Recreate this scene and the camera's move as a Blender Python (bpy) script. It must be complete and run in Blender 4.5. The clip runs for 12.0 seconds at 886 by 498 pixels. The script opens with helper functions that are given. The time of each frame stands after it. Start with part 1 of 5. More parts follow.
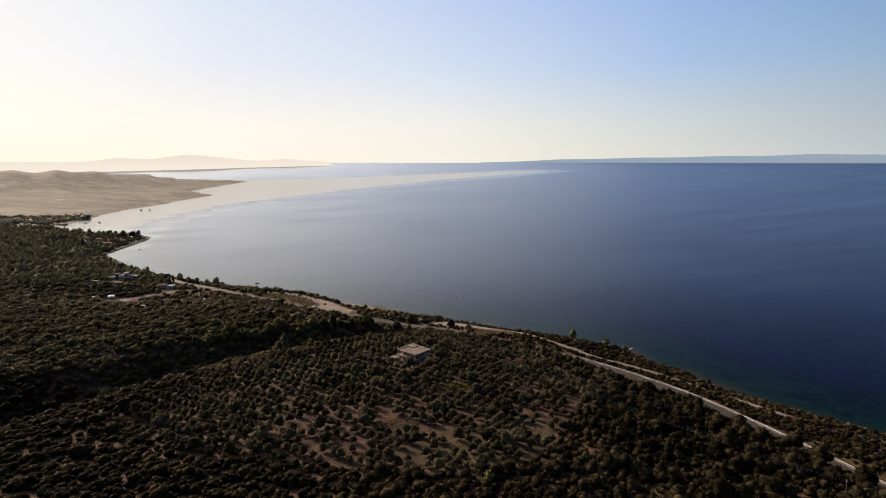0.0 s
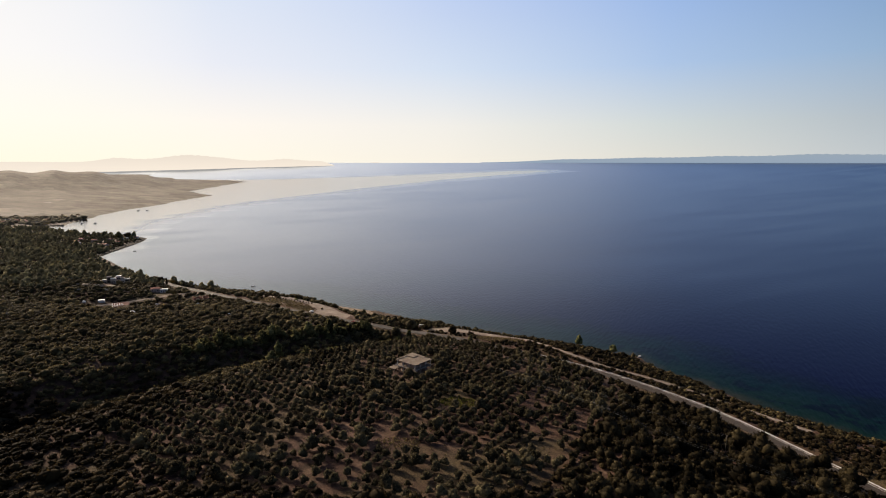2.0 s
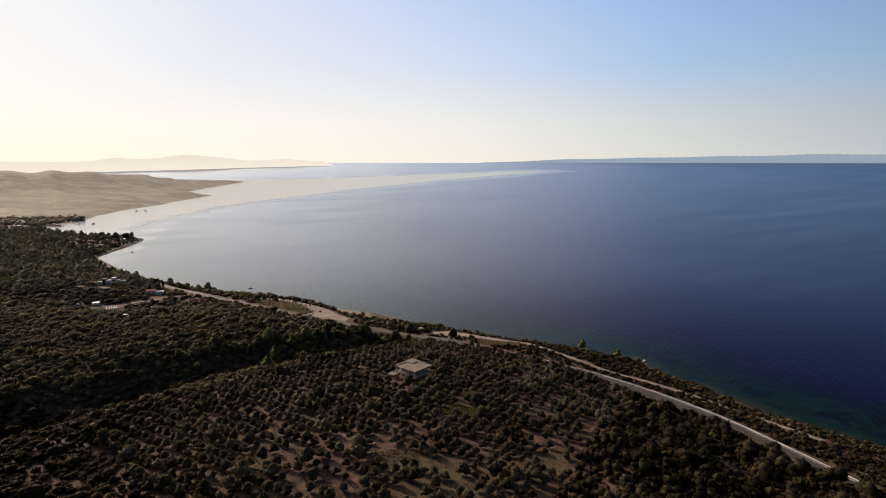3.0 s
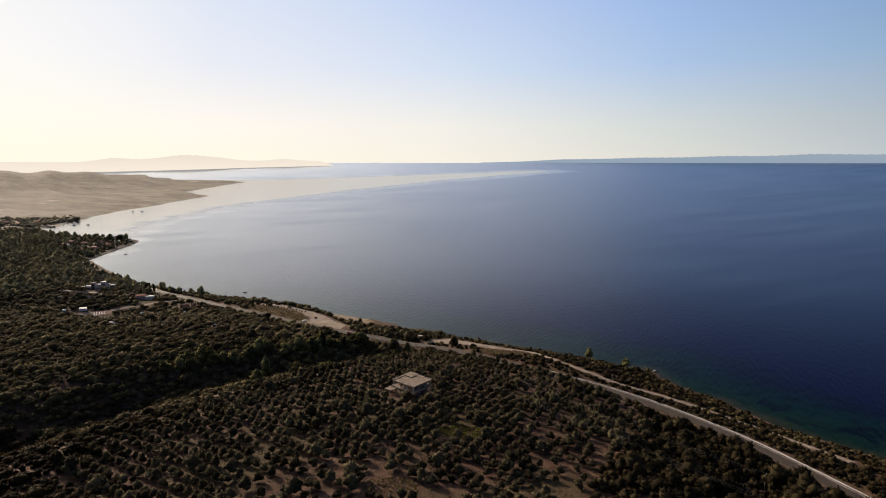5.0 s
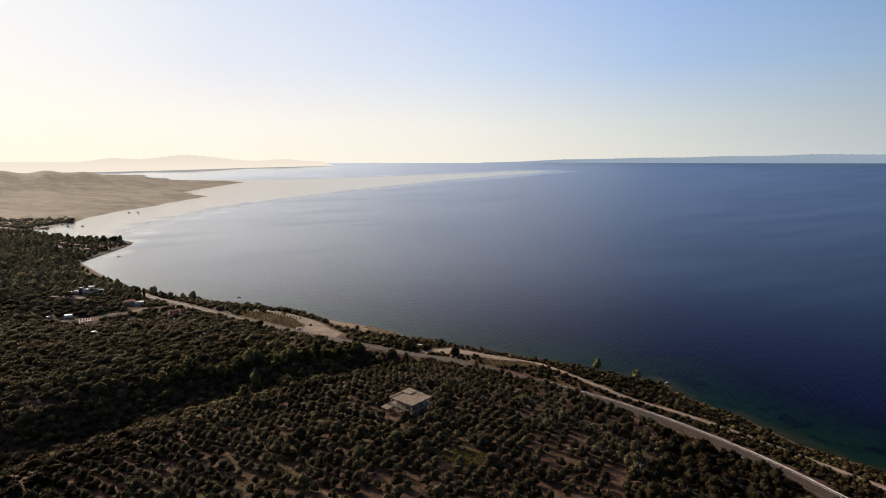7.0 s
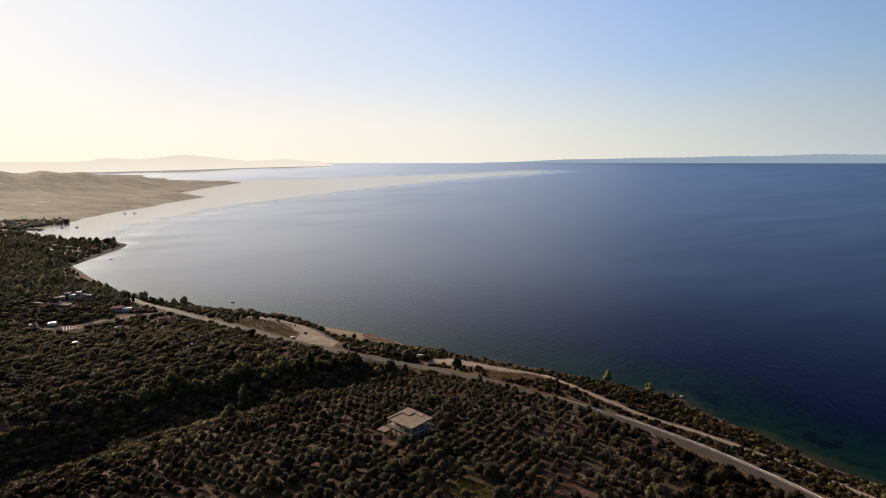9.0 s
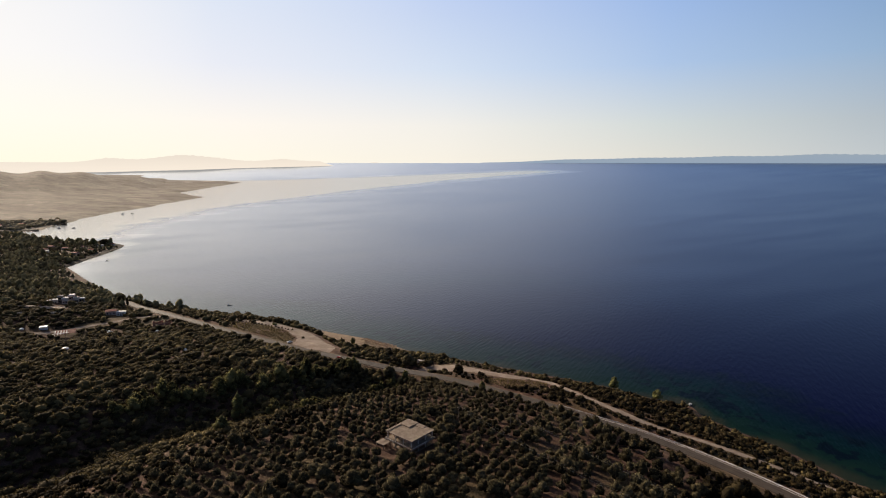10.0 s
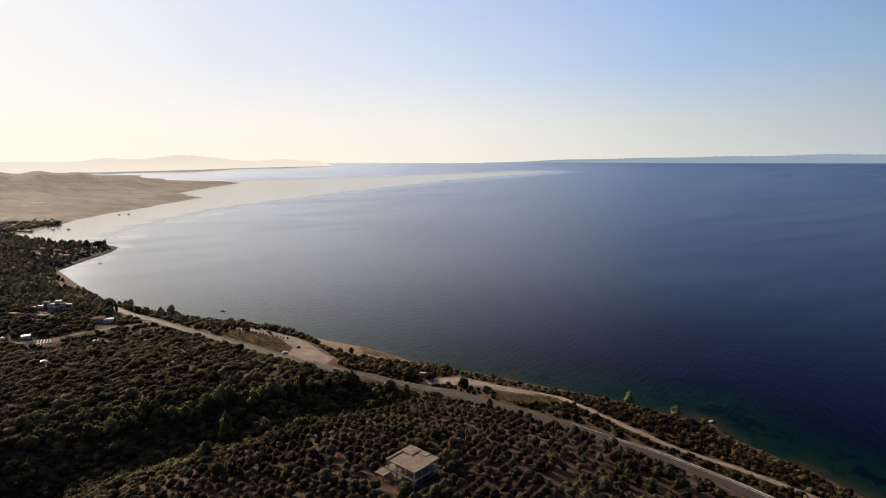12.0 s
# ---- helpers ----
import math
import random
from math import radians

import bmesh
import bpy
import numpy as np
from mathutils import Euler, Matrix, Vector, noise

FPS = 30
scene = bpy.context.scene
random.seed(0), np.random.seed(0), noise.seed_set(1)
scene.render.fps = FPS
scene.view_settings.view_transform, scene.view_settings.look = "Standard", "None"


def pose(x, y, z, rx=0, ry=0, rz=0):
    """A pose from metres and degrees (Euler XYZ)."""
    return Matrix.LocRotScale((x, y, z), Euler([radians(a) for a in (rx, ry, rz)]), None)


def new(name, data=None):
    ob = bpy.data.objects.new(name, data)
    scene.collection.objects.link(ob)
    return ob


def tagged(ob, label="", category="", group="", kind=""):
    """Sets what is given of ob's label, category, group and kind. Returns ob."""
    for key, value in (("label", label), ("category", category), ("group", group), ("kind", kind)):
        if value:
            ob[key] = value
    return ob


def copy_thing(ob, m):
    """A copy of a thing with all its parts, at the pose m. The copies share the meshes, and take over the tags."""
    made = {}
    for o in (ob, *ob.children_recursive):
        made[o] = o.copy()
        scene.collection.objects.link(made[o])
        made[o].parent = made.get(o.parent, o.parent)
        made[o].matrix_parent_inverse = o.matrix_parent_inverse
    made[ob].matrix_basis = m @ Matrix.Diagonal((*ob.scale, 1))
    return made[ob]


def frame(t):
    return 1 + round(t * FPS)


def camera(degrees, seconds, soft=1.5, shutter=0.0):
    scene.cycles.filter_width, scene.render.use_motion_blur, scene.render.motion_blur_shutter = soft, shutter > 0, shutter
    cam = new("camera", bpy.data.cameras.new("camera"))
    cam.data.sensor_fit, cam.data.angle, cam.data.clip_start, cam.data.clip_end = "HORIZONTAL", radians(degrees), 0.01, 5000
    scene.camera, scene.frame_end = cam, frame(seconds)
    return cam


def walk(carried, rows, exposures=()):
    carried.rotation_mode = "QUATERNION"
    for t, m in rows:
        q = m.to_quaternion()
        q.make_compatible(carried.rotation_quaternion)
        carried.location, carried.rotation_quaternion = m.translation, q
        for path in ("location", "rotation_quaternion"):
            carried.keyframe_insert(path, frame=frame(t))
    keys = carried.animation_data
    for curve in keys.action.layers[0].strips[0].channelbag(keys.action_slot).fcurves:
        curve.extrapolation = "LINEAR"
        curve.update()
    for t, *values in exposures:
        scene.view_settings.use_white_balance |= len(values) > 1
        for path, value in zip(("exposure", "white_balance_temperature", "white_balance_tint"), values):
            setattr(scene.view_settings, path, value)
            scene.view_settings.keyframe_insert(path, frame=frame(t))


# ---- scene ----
cam = camera(76.0, 12.0, soft=1.05)
TILT = -8.67  # the drone's gimbal holds one tilt; it only glides forward
# seconds, then where the drone is: x, y and its height over the sea
PATH = [
    (0.0, 0.0, 0.0, 150.0), (1.0, -0.52, 8.54, 150.03), (2.0, -0.87, 17.6, 150.12), (3.0, -1.11, 27.12, 150.26),
    (4.0, -1.29, 37.05, 150.43), (5.0, -1.43, 47.38, 150.64), (6.0, -1.6, 58.03, 150.86), (7.0, -1.85, 68.96, 151.09),
    (8.0, -2.24, 80.14, 151.31), (9.0, -2.76, 91.52, 151.52), (10.0, -3.51, 103.05, 151.7), (11.0, -4.53, 114.68, 151.85),
    (12.0, -5.85, 126.38, 151.95),
]
walk(cam, [(t, pose(x, y, z, 90 + TILT, 0, 0)) for t, x, y, z in PATH], [(0.0, 0.2, 7350, 15), (12.0, 0.2, 7350, 15)])

# ---- light ----
SUN_TURN, SUN_UP = 47.0, 22.0  # degrees to the left of the flight line, and over the horizon
world = bpy.data.worlds.new("world")
scene.world = world
world.use_nodes = True
sky = world.node_tree.nodes.new("ShaderNodeTexSky")
sky.sky_type, sky.sun_disc = "NISHITA", False
sky.sun_elevation, sky.sun_rotation = radians(SUN_UP), radians(-SUN_TURN)
sky.altitude, sky.air_density, sky.dust_density, sky.ozone_density = 100.0, 0.68, 1.5, 3.0
back = world.node_tree.nodes["Background"]
back.inputs["Strength"].default_value = 0.024
world.node_tree.links.new(sky.outputs["Color"], back.inputs["Color"])
_to = Vector((-math.sin(radians(SUN_TURN)) * math.cos(radians(SUN_UP)), math.cos(radians(SUN_TURN)) * math.cos(radians(SUN_UP)), math.sin(radians(SUN_UP))))


def lin(r, g, b):
    """A colour of the finished picture as light before exposure and white balance."""
    return tuple((((c / 255 + 0.055) / 1.055) ** 2.4) / k for c, k in zip((r, g, b), BALANCE))


BALANCE = (1.217, 1.13, 1.034)
# the hazy lower air, level by level: height over the horizon (sine), then colours from away from the sun to under it
HAZE = [
    (0.0, [(0.5, lin(186, 196, 200)), (0.55, lin(193, 202, 204)), (0.69, lin(222, 222, 212)), (0.84, lin(246, 242, 228)), (0.95, lin(254, 250, 232)), (1.0, lin(255, 253, 230))]),
    (0.062, [(0.5, lin(170, 183, 192)), (0.55, lin(178, 191, 198)), (0.69, lin(207, 217, 216)), (0.84, lin(240, 240, 233)), (0.95, lin(253, 249, 239)), (1.0, lin(254, 254, 240))]),
    (0.155, [(0.5, lin(140, 170, 205)), (0.55, lin(146, 178, 208)), (0.69, lin(170, 198, 230)), (0.84, lin(209, 225, 242)), (0.95, lin(231, 237, 246)), (1.0, lin(252, 252, 248))]),
    (0.272, [(0.5, lin(108, 146, 188)), (0.55, lin(118, 156, 200)), (0.69, lin(148, 182, 229)), (0.84, lin(186, 207, 240)), (0.95, lin(216, 229, 245)), (1.0, lin(246, 247, 246))]),
    # unseen level, boosted towards the sun to brighten what the sea reflects
    (0.40, [(0.5, (0.02, 0.05, 0.15)), (0.6, (0.035, 0.075, 0.20)), (0.69, (0.11, 0.16, 0.28)), (0.84, (1.85, 1.80, 1.70)), (0.95, (4.35, 4.0, 3.35)), (1.0, (5.3, 4.8, 3.95))]),
    (0.62, [(0.5, (0.015, 0.035, 0.10)), (0.69, (0.03, 0.06, 0.13)), (0.84, (0.22, 0.28, 0.36)), (1.0, (0.55, 0.6, 0.66))]),
    (1.0, [(0.0, (0.015, 0.035, 0.10)), (1.0, (0.015, 0.035, 0.10))]),
]


def summer_haze():
    """The haze of the lower air in front of the clear sky: cream towards the sun, blue away from it, deeper blue overhead."""
    nodes, links = world.node_tree.nodes, world.node_tree.links

    def calc(op, a, b, clamp=False):
        n = nodes.new("ShaderNodeMath")
        n.operation, n.use_clamp = op, clamp
        for socket, value in zip(n.inputs, (a, b)):
            if isinstance(value, bpy.types.NodeSocket):
                links.new(value, socket)
            else:
                socket.default_value = value
        return n.outputs[0]

    tc = nodes.new("ShaderNodeTexCoord")
    toward = nodes.new("ShaderNodeVectorMath")
    toward.operation = "DOT_PRODUCT"
    links.new(tc.outputs["Generated"], toward.inputs[0])
    toward.inputs[1].default_value = _to
    split = nodes.new("ShaderNodeSeparateXYZ")
    links.new(tc.outputs["Generated"], split.inputs[0])
    x, y, z = (split.outputs[k] for k in "XYZ")
    # half of one plus the cosine of the bearing from the sun
    flat = calc("SQRT", calc("ADD", calc("ADD", calc("MULTIPLY", x, x), calc("MULTIPLY", y, y)), 1e-6), 0.0)
    turn = calc("ADD", calc("MULTIPLY", x, -math.sin(radians(SUN_TURN))), calc("MULTIPLY", y, math.cos(radians(SUN_TURN))))
    round_sun = calc("MULTIPLY_ADD", calc("DIVIDE", turn, flat), 0.5)
    round_sun.node.inputs[2].default_value = 0.5
    air = None
    for k, (level, stops) in enumerate(HAZE):
        col = ramp_node(nodes, links, round_sun, stops).outputs["Color"]
        if k == 0:
            air = col
            continue
        below = HAZE[k - 1][0]
        up = calc("DIVIDE", calc("SUBTRACT", z, below), level - below, True)
        air = mix_node(nodes, links, up, air, col)
    veil = nodes.new("ShaderNodeBackground")
    glare = ramp_node(nodes, links, toward.outputs["Value"], [(0.972, (0, 0, 0)), (0.986, (0.10, 0.10, 0.10)), (1.0, (1, 1, 1))])
    links.new(mix_node(nodes, links, glare.outputs["Color"], air, (34.0, 31.0, 27.0)), veil.inputs["Color"])
    clear = calc("DIVIDE", calc("SUBTRACT", z, 0.24), 0.3, True)
    both = nodes.new("ShaderNodeAddShader")
    upper = nodes.new("ShaderNodeMixShader")
    dark = nodes.new("ShaderNodeBackground")
    dark.inputs["Color"].default_value = (0, 0, 0, 1)
    links.new(clear, upper.inputs[0])
    links.new(dark.outputs[0], upper.inputs[1])
    links.new(back.outputs[0], upper.inputs[2])
    links.new(upper.outputs[0], both.inputs[0])
    links.new(veil.outputs[0], both.inputs[1])
    links.new(both.outputs[0], nodes["World Output"].inputs["Surface"])


sun = new("sun", bpy.data.lights.new("sun", "SUN"))
sun.data.energy, sun.data.angle, sun.data.color = 3.4, radians(0.6), (1.0, 0.885, 0.74)
sun.matrix_world = Matrix.Translation((-400, 400, 400)) @ _to.to_track_quat("Z", "Y").to_matrix().to_4x4()


# ---- materials ----
def shader(name, rough=0.8, metal=0.0):
    m = bpy.data.materials.new(name)
    m.use_nodes = True
    p = m.node_tree.nodes["Principled BSDF"]
    p.inputs["Roughness"].default_value, p.inputs["Metallic"].default_value = rough, metal
    return m, m.node_tree.nodes, m.node_tree.links, p


def noise_node(nodes, links, scale, detail=4.0, rough=0.55, coord="Object"):
    tc = nodes.new("ShaderNodeTexCoord")
    n = nodes.new("ShaderNodeTexNoise")
    n.inputs["Scale"].default_value, n.inputs["Detail"].default_value, n.inputs["Roughness"].default_value = scale, detail, rough
    links.new(tc.outputs[coord], n.inputs["Vector"])
    return n


def ramp_node(nodes, links, source, stops):
    r = nodes.new("ShaderNodeValToRGB")
    while len(r.color_ramp.elements) < len(stops):
        r.color_ramp.elements.new(0.5)
    for e, (at, col) in zip(r.color_ramp.elements, stops):
        e.position, e.color = at, (*col, 1)
    links.new(source, r.inputs["Fac"])
    return r


def mix_node(nodes, links, fac, a, b, mode="MIX"):
    x = nodes.new("ShaderNodeMix")
    x.data_type, x.blend_type = "RGBA", mode
    for socket, value in ((x.inputs[0], fac), (x.inputs[6], a), (x.inputs[7], b)):
        if isinstance(value, bpy.types.NodeSocket):
            links.new(value, socket)
        elif isinstance(value, tuple):
            socket.default_value = (*value, 1)
        else:
            socket.default_value = value
    return x.outputs[2]


def bump_node(nodes, links, p, height, strength, distance):
    b = nodes.new("ShaderNodeBump")
    b.inputs["Strength"].default_value, b.inputs["Distance"].default_value = strength, distance
    links.new(height, b.inputs["Height"])
    links.new(b.outputs["Normal"], p.inputs["Normal"])


summer_haze()


def surface(name, dark, light, scale, rough=0.85, fine=12.0, bump=0.4, distance=0.03, metal=0.0):
    """A plain material with large stains and fine grain."""
    m, nodes, links, p = shader(name, rough, metal)
    p.inputs["Specular IOR Level"].default_value = 0.1 if rough >= 0.7 else 0.22 if rough > 0.6 else 0.5
    big = noise_node(nodes, links, scale, 5.0)
    small = noise_node(nodes, links, scale * fine, 3.0)
    col = ramp_node(nodes, links, big.outputs["Fac"], [(0.3, dark), (0.7, light)])
    grain = ramp_node(nodes, links, small.outputs["Fac"], [(0.3, (0.72, 0.72, 0.72)), (0.7, (1.0, 1.0, 1.0))])
    links.new(mix_node(nodes, links, 1.0, col.outputs["Color"], grain.outputs["Color"], "MULTIPLY"), p.inputs["Base Color"])
    bump_node(nodes, links, p, small.outputs["Fac"], bump, distance)
    return m


def foliage(name, dark, light, through_light=0.33):
    """Leaves: a colour of its own for each plant, fine leaf grain, some light shining through."""
    m, nodes, links, p = shader(name, 0.8)
    p.inputs["Specular IOR Level"].default_value = 0.04
    own = nodes.new("ShaderNodeAttribute")
    own.attribute_name = "shade"
    patch = noise_node(nodes, links, 0.9, 4.0, 0.65)
    add = nodes.new("ShaderNodeMath")
    add.operation = "MULTIPLY_ADD"
    links.new(patch.outputs["Fac"], add.inputs[0])
    add.inputs[1].default_value = 0.6
    # sprays painted paler than the inner clumps: lit tips over a shadowed crown
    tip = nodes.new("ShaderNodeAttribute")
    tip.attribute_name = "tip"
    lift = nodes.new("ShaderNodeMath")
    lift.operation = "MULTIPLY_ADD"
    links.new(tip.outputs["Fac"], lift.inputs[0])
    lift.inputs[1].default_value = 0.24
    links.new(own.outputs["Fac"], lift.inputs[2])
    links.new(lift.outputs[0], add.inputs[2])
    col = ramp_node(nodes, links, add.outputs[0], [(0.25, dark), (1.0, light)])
    isle = nodes.new("ShaderNodeNewGeometry")
    leaf = ramp_node(nodes, links, isle.outputs["Random Per Island"], [(0.0, (0.42, 0.42, 0.42)), (0.6, (0.95, 0.95, 0.95)), (1.0, (1.7, 1.66, 1.55))])
    both = mix_node(nodes, links, 1.0, col.outputs["Color"], leaf.outputs["Color"], "MULTIPLY")
    links.new(both, p.inputs["Base Color"])
    shine = nodes.new("ShaderNodeBsdfTranslucent")
    links.new(both, shine.inputs["Color"])
    mixer = nodes.new("ShaderNodeMixShader")
    mixer.inputs[0].default_value = through_light
    links.new(p.outputs[0], mixer.inputs[1])
    links.new(shine.outputs[0], mixer.inputs[2])
    links.new(mixer.outputs[0], nodes["Material Output"].inputs["Surface"])
    return m


# bank bushes darkened: the lens's dim corner is painted into the leaf colour
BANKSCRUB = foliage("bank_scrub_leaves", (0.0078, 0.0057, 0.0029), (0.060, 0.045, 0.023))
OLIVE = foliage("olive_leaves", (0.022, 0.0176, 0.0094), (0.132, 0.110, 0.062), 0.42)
# darker copy of the olive leaves, with the lens's corner dimming painted in
DIMLEAF = foliage("dimmed_tree_leaves", (0.0070, 0.0052, 0.0025), (0.060, 0.0465, 0.0235))
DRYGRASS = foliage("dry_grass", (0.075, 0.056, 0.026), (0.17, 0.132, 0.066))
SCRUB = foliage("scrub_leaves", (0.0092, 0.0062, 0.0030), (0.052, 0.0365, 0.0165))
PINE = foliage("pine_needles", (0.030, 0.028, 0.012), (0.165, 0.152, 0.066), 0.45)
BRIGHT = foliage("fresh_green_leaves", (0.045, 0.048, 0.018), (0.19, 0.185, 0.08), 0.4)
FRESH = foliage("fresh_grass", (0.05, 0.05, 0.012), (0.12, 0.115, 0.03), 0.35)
# scrub leaves made paler: the far slope's haze is painted into their colour
PALESCRUB = foliage("paled_scrub_leaves", (0.030, 0.0222, 0.0112), (0.142, 0.112, 0.053))
# distant pine and hedge leaves, with haze painted in as lighter colour
HAZEPINE = foliage("haze_paled_pine_needles", (0.165, 0.143, 0.076), (0.315, 0.275, 0.150), 0.48)
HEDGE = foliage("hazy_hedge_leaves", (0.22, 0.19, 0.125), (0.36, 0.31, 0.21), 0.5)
BARK = surface("bark", (0.05, 0.04, 0.03), (0.13, 0.10, 0.075), 3.0)
ASPHALT = surface("asphalt", (0.032, 0.023, 0.016), (0.060, 0.045, 0.032), 0.25, 0.68, 40.0, 0.3, 0.02)
GRAVEL = surface("verge_gravel", (0.07, 0.048, 0.033), (0.15, 0.108, 0.076), 0.12, 0.95, 14.0, 0.5, 0.06)
DIRT = surface("pale_dirt", (0.17, 0.128, 0.10), (0.31, 0.25, 0.20), 0.12, 0.95, 14.0, 0.5, 0.06)
SAND = surface("beach_sand", (0.17, 0.12, 0.08), (0.27, 0.20, 0.135), 0.3, 0.95, 20.0, 0.4, 0.04)
CONCRETE = surface("raw_concrete", (0.155, 0.118, 0.09), (0.27, 0.215, 0.165), 0.5, 0.85, 18.0, 0.3, 0.02)
BLOCKWORK = surface("brick_infill", (0.25, 0.15, 0.115), (0.40, 0.27, 0.21), 0.9, 0.9, 14.0, 0.4, 0.02)
WHITEWASH = surface("whitewash", (0.58, 0.56, 0.53), (0.80, 0.79, 0.76), 0.8, 0.7, 14.0, 0.2, 0.01)
PLASTER = surface("pink_plaster", (0.42, 0.29, 0.25), (0.56, 0.42, 0.36), 0.8, 0.8, 14.0, 0.2, 0.01)
TERRACOTTA = surface("terracotta_tiles", (0.24, 0.085, 0.06), (0.42, 0.18, 0.13), 1.2, 0.8, 12.0, 0.5, 0.04)
RUST = surface("rusty_sheet", (0.10, 0.04, 0.032), (0.21, 0.085, 0.065), 0.7, 0.85, 12.0, 0.4, 0.03)
SHEET = surface("white_sheet_metal", (0.66, 0.66, 0.66), (0.82, 0.82, 0.82), 1.0, 0.4, 10.0, 0.1, 0.01)
STEEL = surface("galvanised_steel", (0.58, 0.57, 0.56), (0.74, 0.73, 0.72), 2.0, 0.4, 12.0, 0.1, 0.005, 0.25)
PAINT = surface("road_paint", (0.68, 0.66, 0.62), (0.82, 0.80, 0.77), 1.5, 0.7, 10.0, 0.1, 0.005)
TIMBER = surface("grey_timber", (0.11, 0.085, 0.065), (0.24, 0.20, 0.16), 2.0, 0.85, 10.0, 0.4, 0.01)
THATCH = surface("dry_thatch", (0.16, 0.095, 0.055), (0.28, 0.185, 0.12), 2.0, 0.95, 14.0, 0.6, 0.03)
WIRE = surface("weathered_wire", (0.13, 0.125, 0.12), (0.21, 0.205, 0.20), 2.0, 0.5)
GLASS = surface("dark_window_glass", (0.012, 0.014, 0.016), (0.022, 0.025, 0.028), 1.0, 0.08, 4.0, 0.02, 0.002)
CARRED = surface("red_car_paint", (0.26, 0.015, 0.018), (0.34, 0.02, 0.025), 1.0, 0.25, 8.0, 0.02, 0.002)
BOATHULL = surface("boat_paint", (0.32, 0.32, 0.32), (0.55, 0.55, 0.53), 1.0, 0.4, 8.0, 0.05, 0.004)
RUBBER = surface("black_rubber", (0.015, 0.015, 0.015), (0.03, 0.03, 0.03), 3.0, 0.8, 8.0, 0.1, 0.004)


def soil():
    """Hillside ground: red-brown earth, dry grass and stones, in patches."""
    m, nodes, links, p = shader("hillside_soil", 0.95)
    p.inputs["Specular IOR Level"].default_value = 0.15
    big, mid, fine = (noise_node(nodes, links, s, 5.0, 0.6) for s in (0.022, 0.16, 1.6))
    earth = ramp_node(nodes, links, mid.outputs["Fac"], [(0.3, (0.036, 0.019, 0.012)), (0.5, (0.092, 0.048, 0.031)), (0.72, (0.165, 0.099, 0.066))])
    grass = ramp_node(nodes, links, fine.outputs["Fac"], [(0.3, (0.05, 0.036, 0.018)), (0.7, (0.115, 0.08, 0.038))])
    where = ramp_node(nodes, links, big.outputs["Fac"], [(0.46, (0, 0, 0)), (0.62, (1, 1, 1))])
    col = mix_node(nodes, links, where.outputs["Color"], earth.outputs["Color"], grass.outputs["Color"])
    grit = ramp_node(nodes, links, fine.outputs["Fac"], [(0.3, (0.5, 0.5, 0.5)), (0.65, (1.05, 1.05, 1.05))])
    links.new(mix_node(nodes, links, 1.0, col, grit.outputs["Color"], "MULTIPLY"), p.inputs["Base Color"])
    bump_node(nodes, links, p, fine.outputs["Fac"], 0.8, 0.25)
    return m


def true_lie(nodes, links, p):
    """The place and the slope of land that far() draws together: its own, not the drawn ones."""
    at, up = nodes.new("ShaderNodeAttribute"), nodes.new("ShaderNodeAttribute")
    at.attribute_name, up.attribute_name = "place", "slope"
    links.new(up.outputs["Vector"], p.inputs["Normal"])
    return at.outputs["Vector"]


def fields():
    """The far coastal plain: dry fields, hedges and olive plots."""
    m, nodes, links, p = shader("plain_fields", 0.95)
    p.inputs["Specular IOR Level"].default_value = 0.1
    cells = nodes.new("ShaderNodeTexVoronoi")
    cells.inputs["Scale"].default_value = 0.009
    plots = ramp_node(nodes, links, cells.outputs["Color"], [(0.1, (0.128, 0.110, 0.092)), (0.45, (0.172, 0.149, 0.126)), (0.8, (0.22, 0.194, 0.168))])
    strips = nodes.new("ShaderNodeMapping")
    strips.vector_type = "TEXTURE"
    strips.inputs["Rotation"].default_value, strips.inputs["Scale"].default_value = (0, 0, radians(-35)), (2.6, 1.0, 1.0)
    links.new(true_lie(nodes, links, p), strips.inputs["Vector"])
    links.new(strips.outputs["Vector"], cells.inputs["Vector"])
    woods = noise_node(nodes, links, 0.022, 8.0, 0.75)
    links.new(strips.outputs["Vector"], woods.inputs["Vector"])
    dark = ramp_node(nodes, links, woods.outputs["Fac"], [(0.36, (0.42, 0.43, 0.34)), (0.50, (0.80, 0.80, 0.75)), (0.66, (1.22, 1.18, 1.08))])
    links.new(mix_node(nodes, links, 1.0, plots.outputs["Color"], dark.outputs["Color"], "MULTIPLY"), p.inputs["Base Color"])
    return m


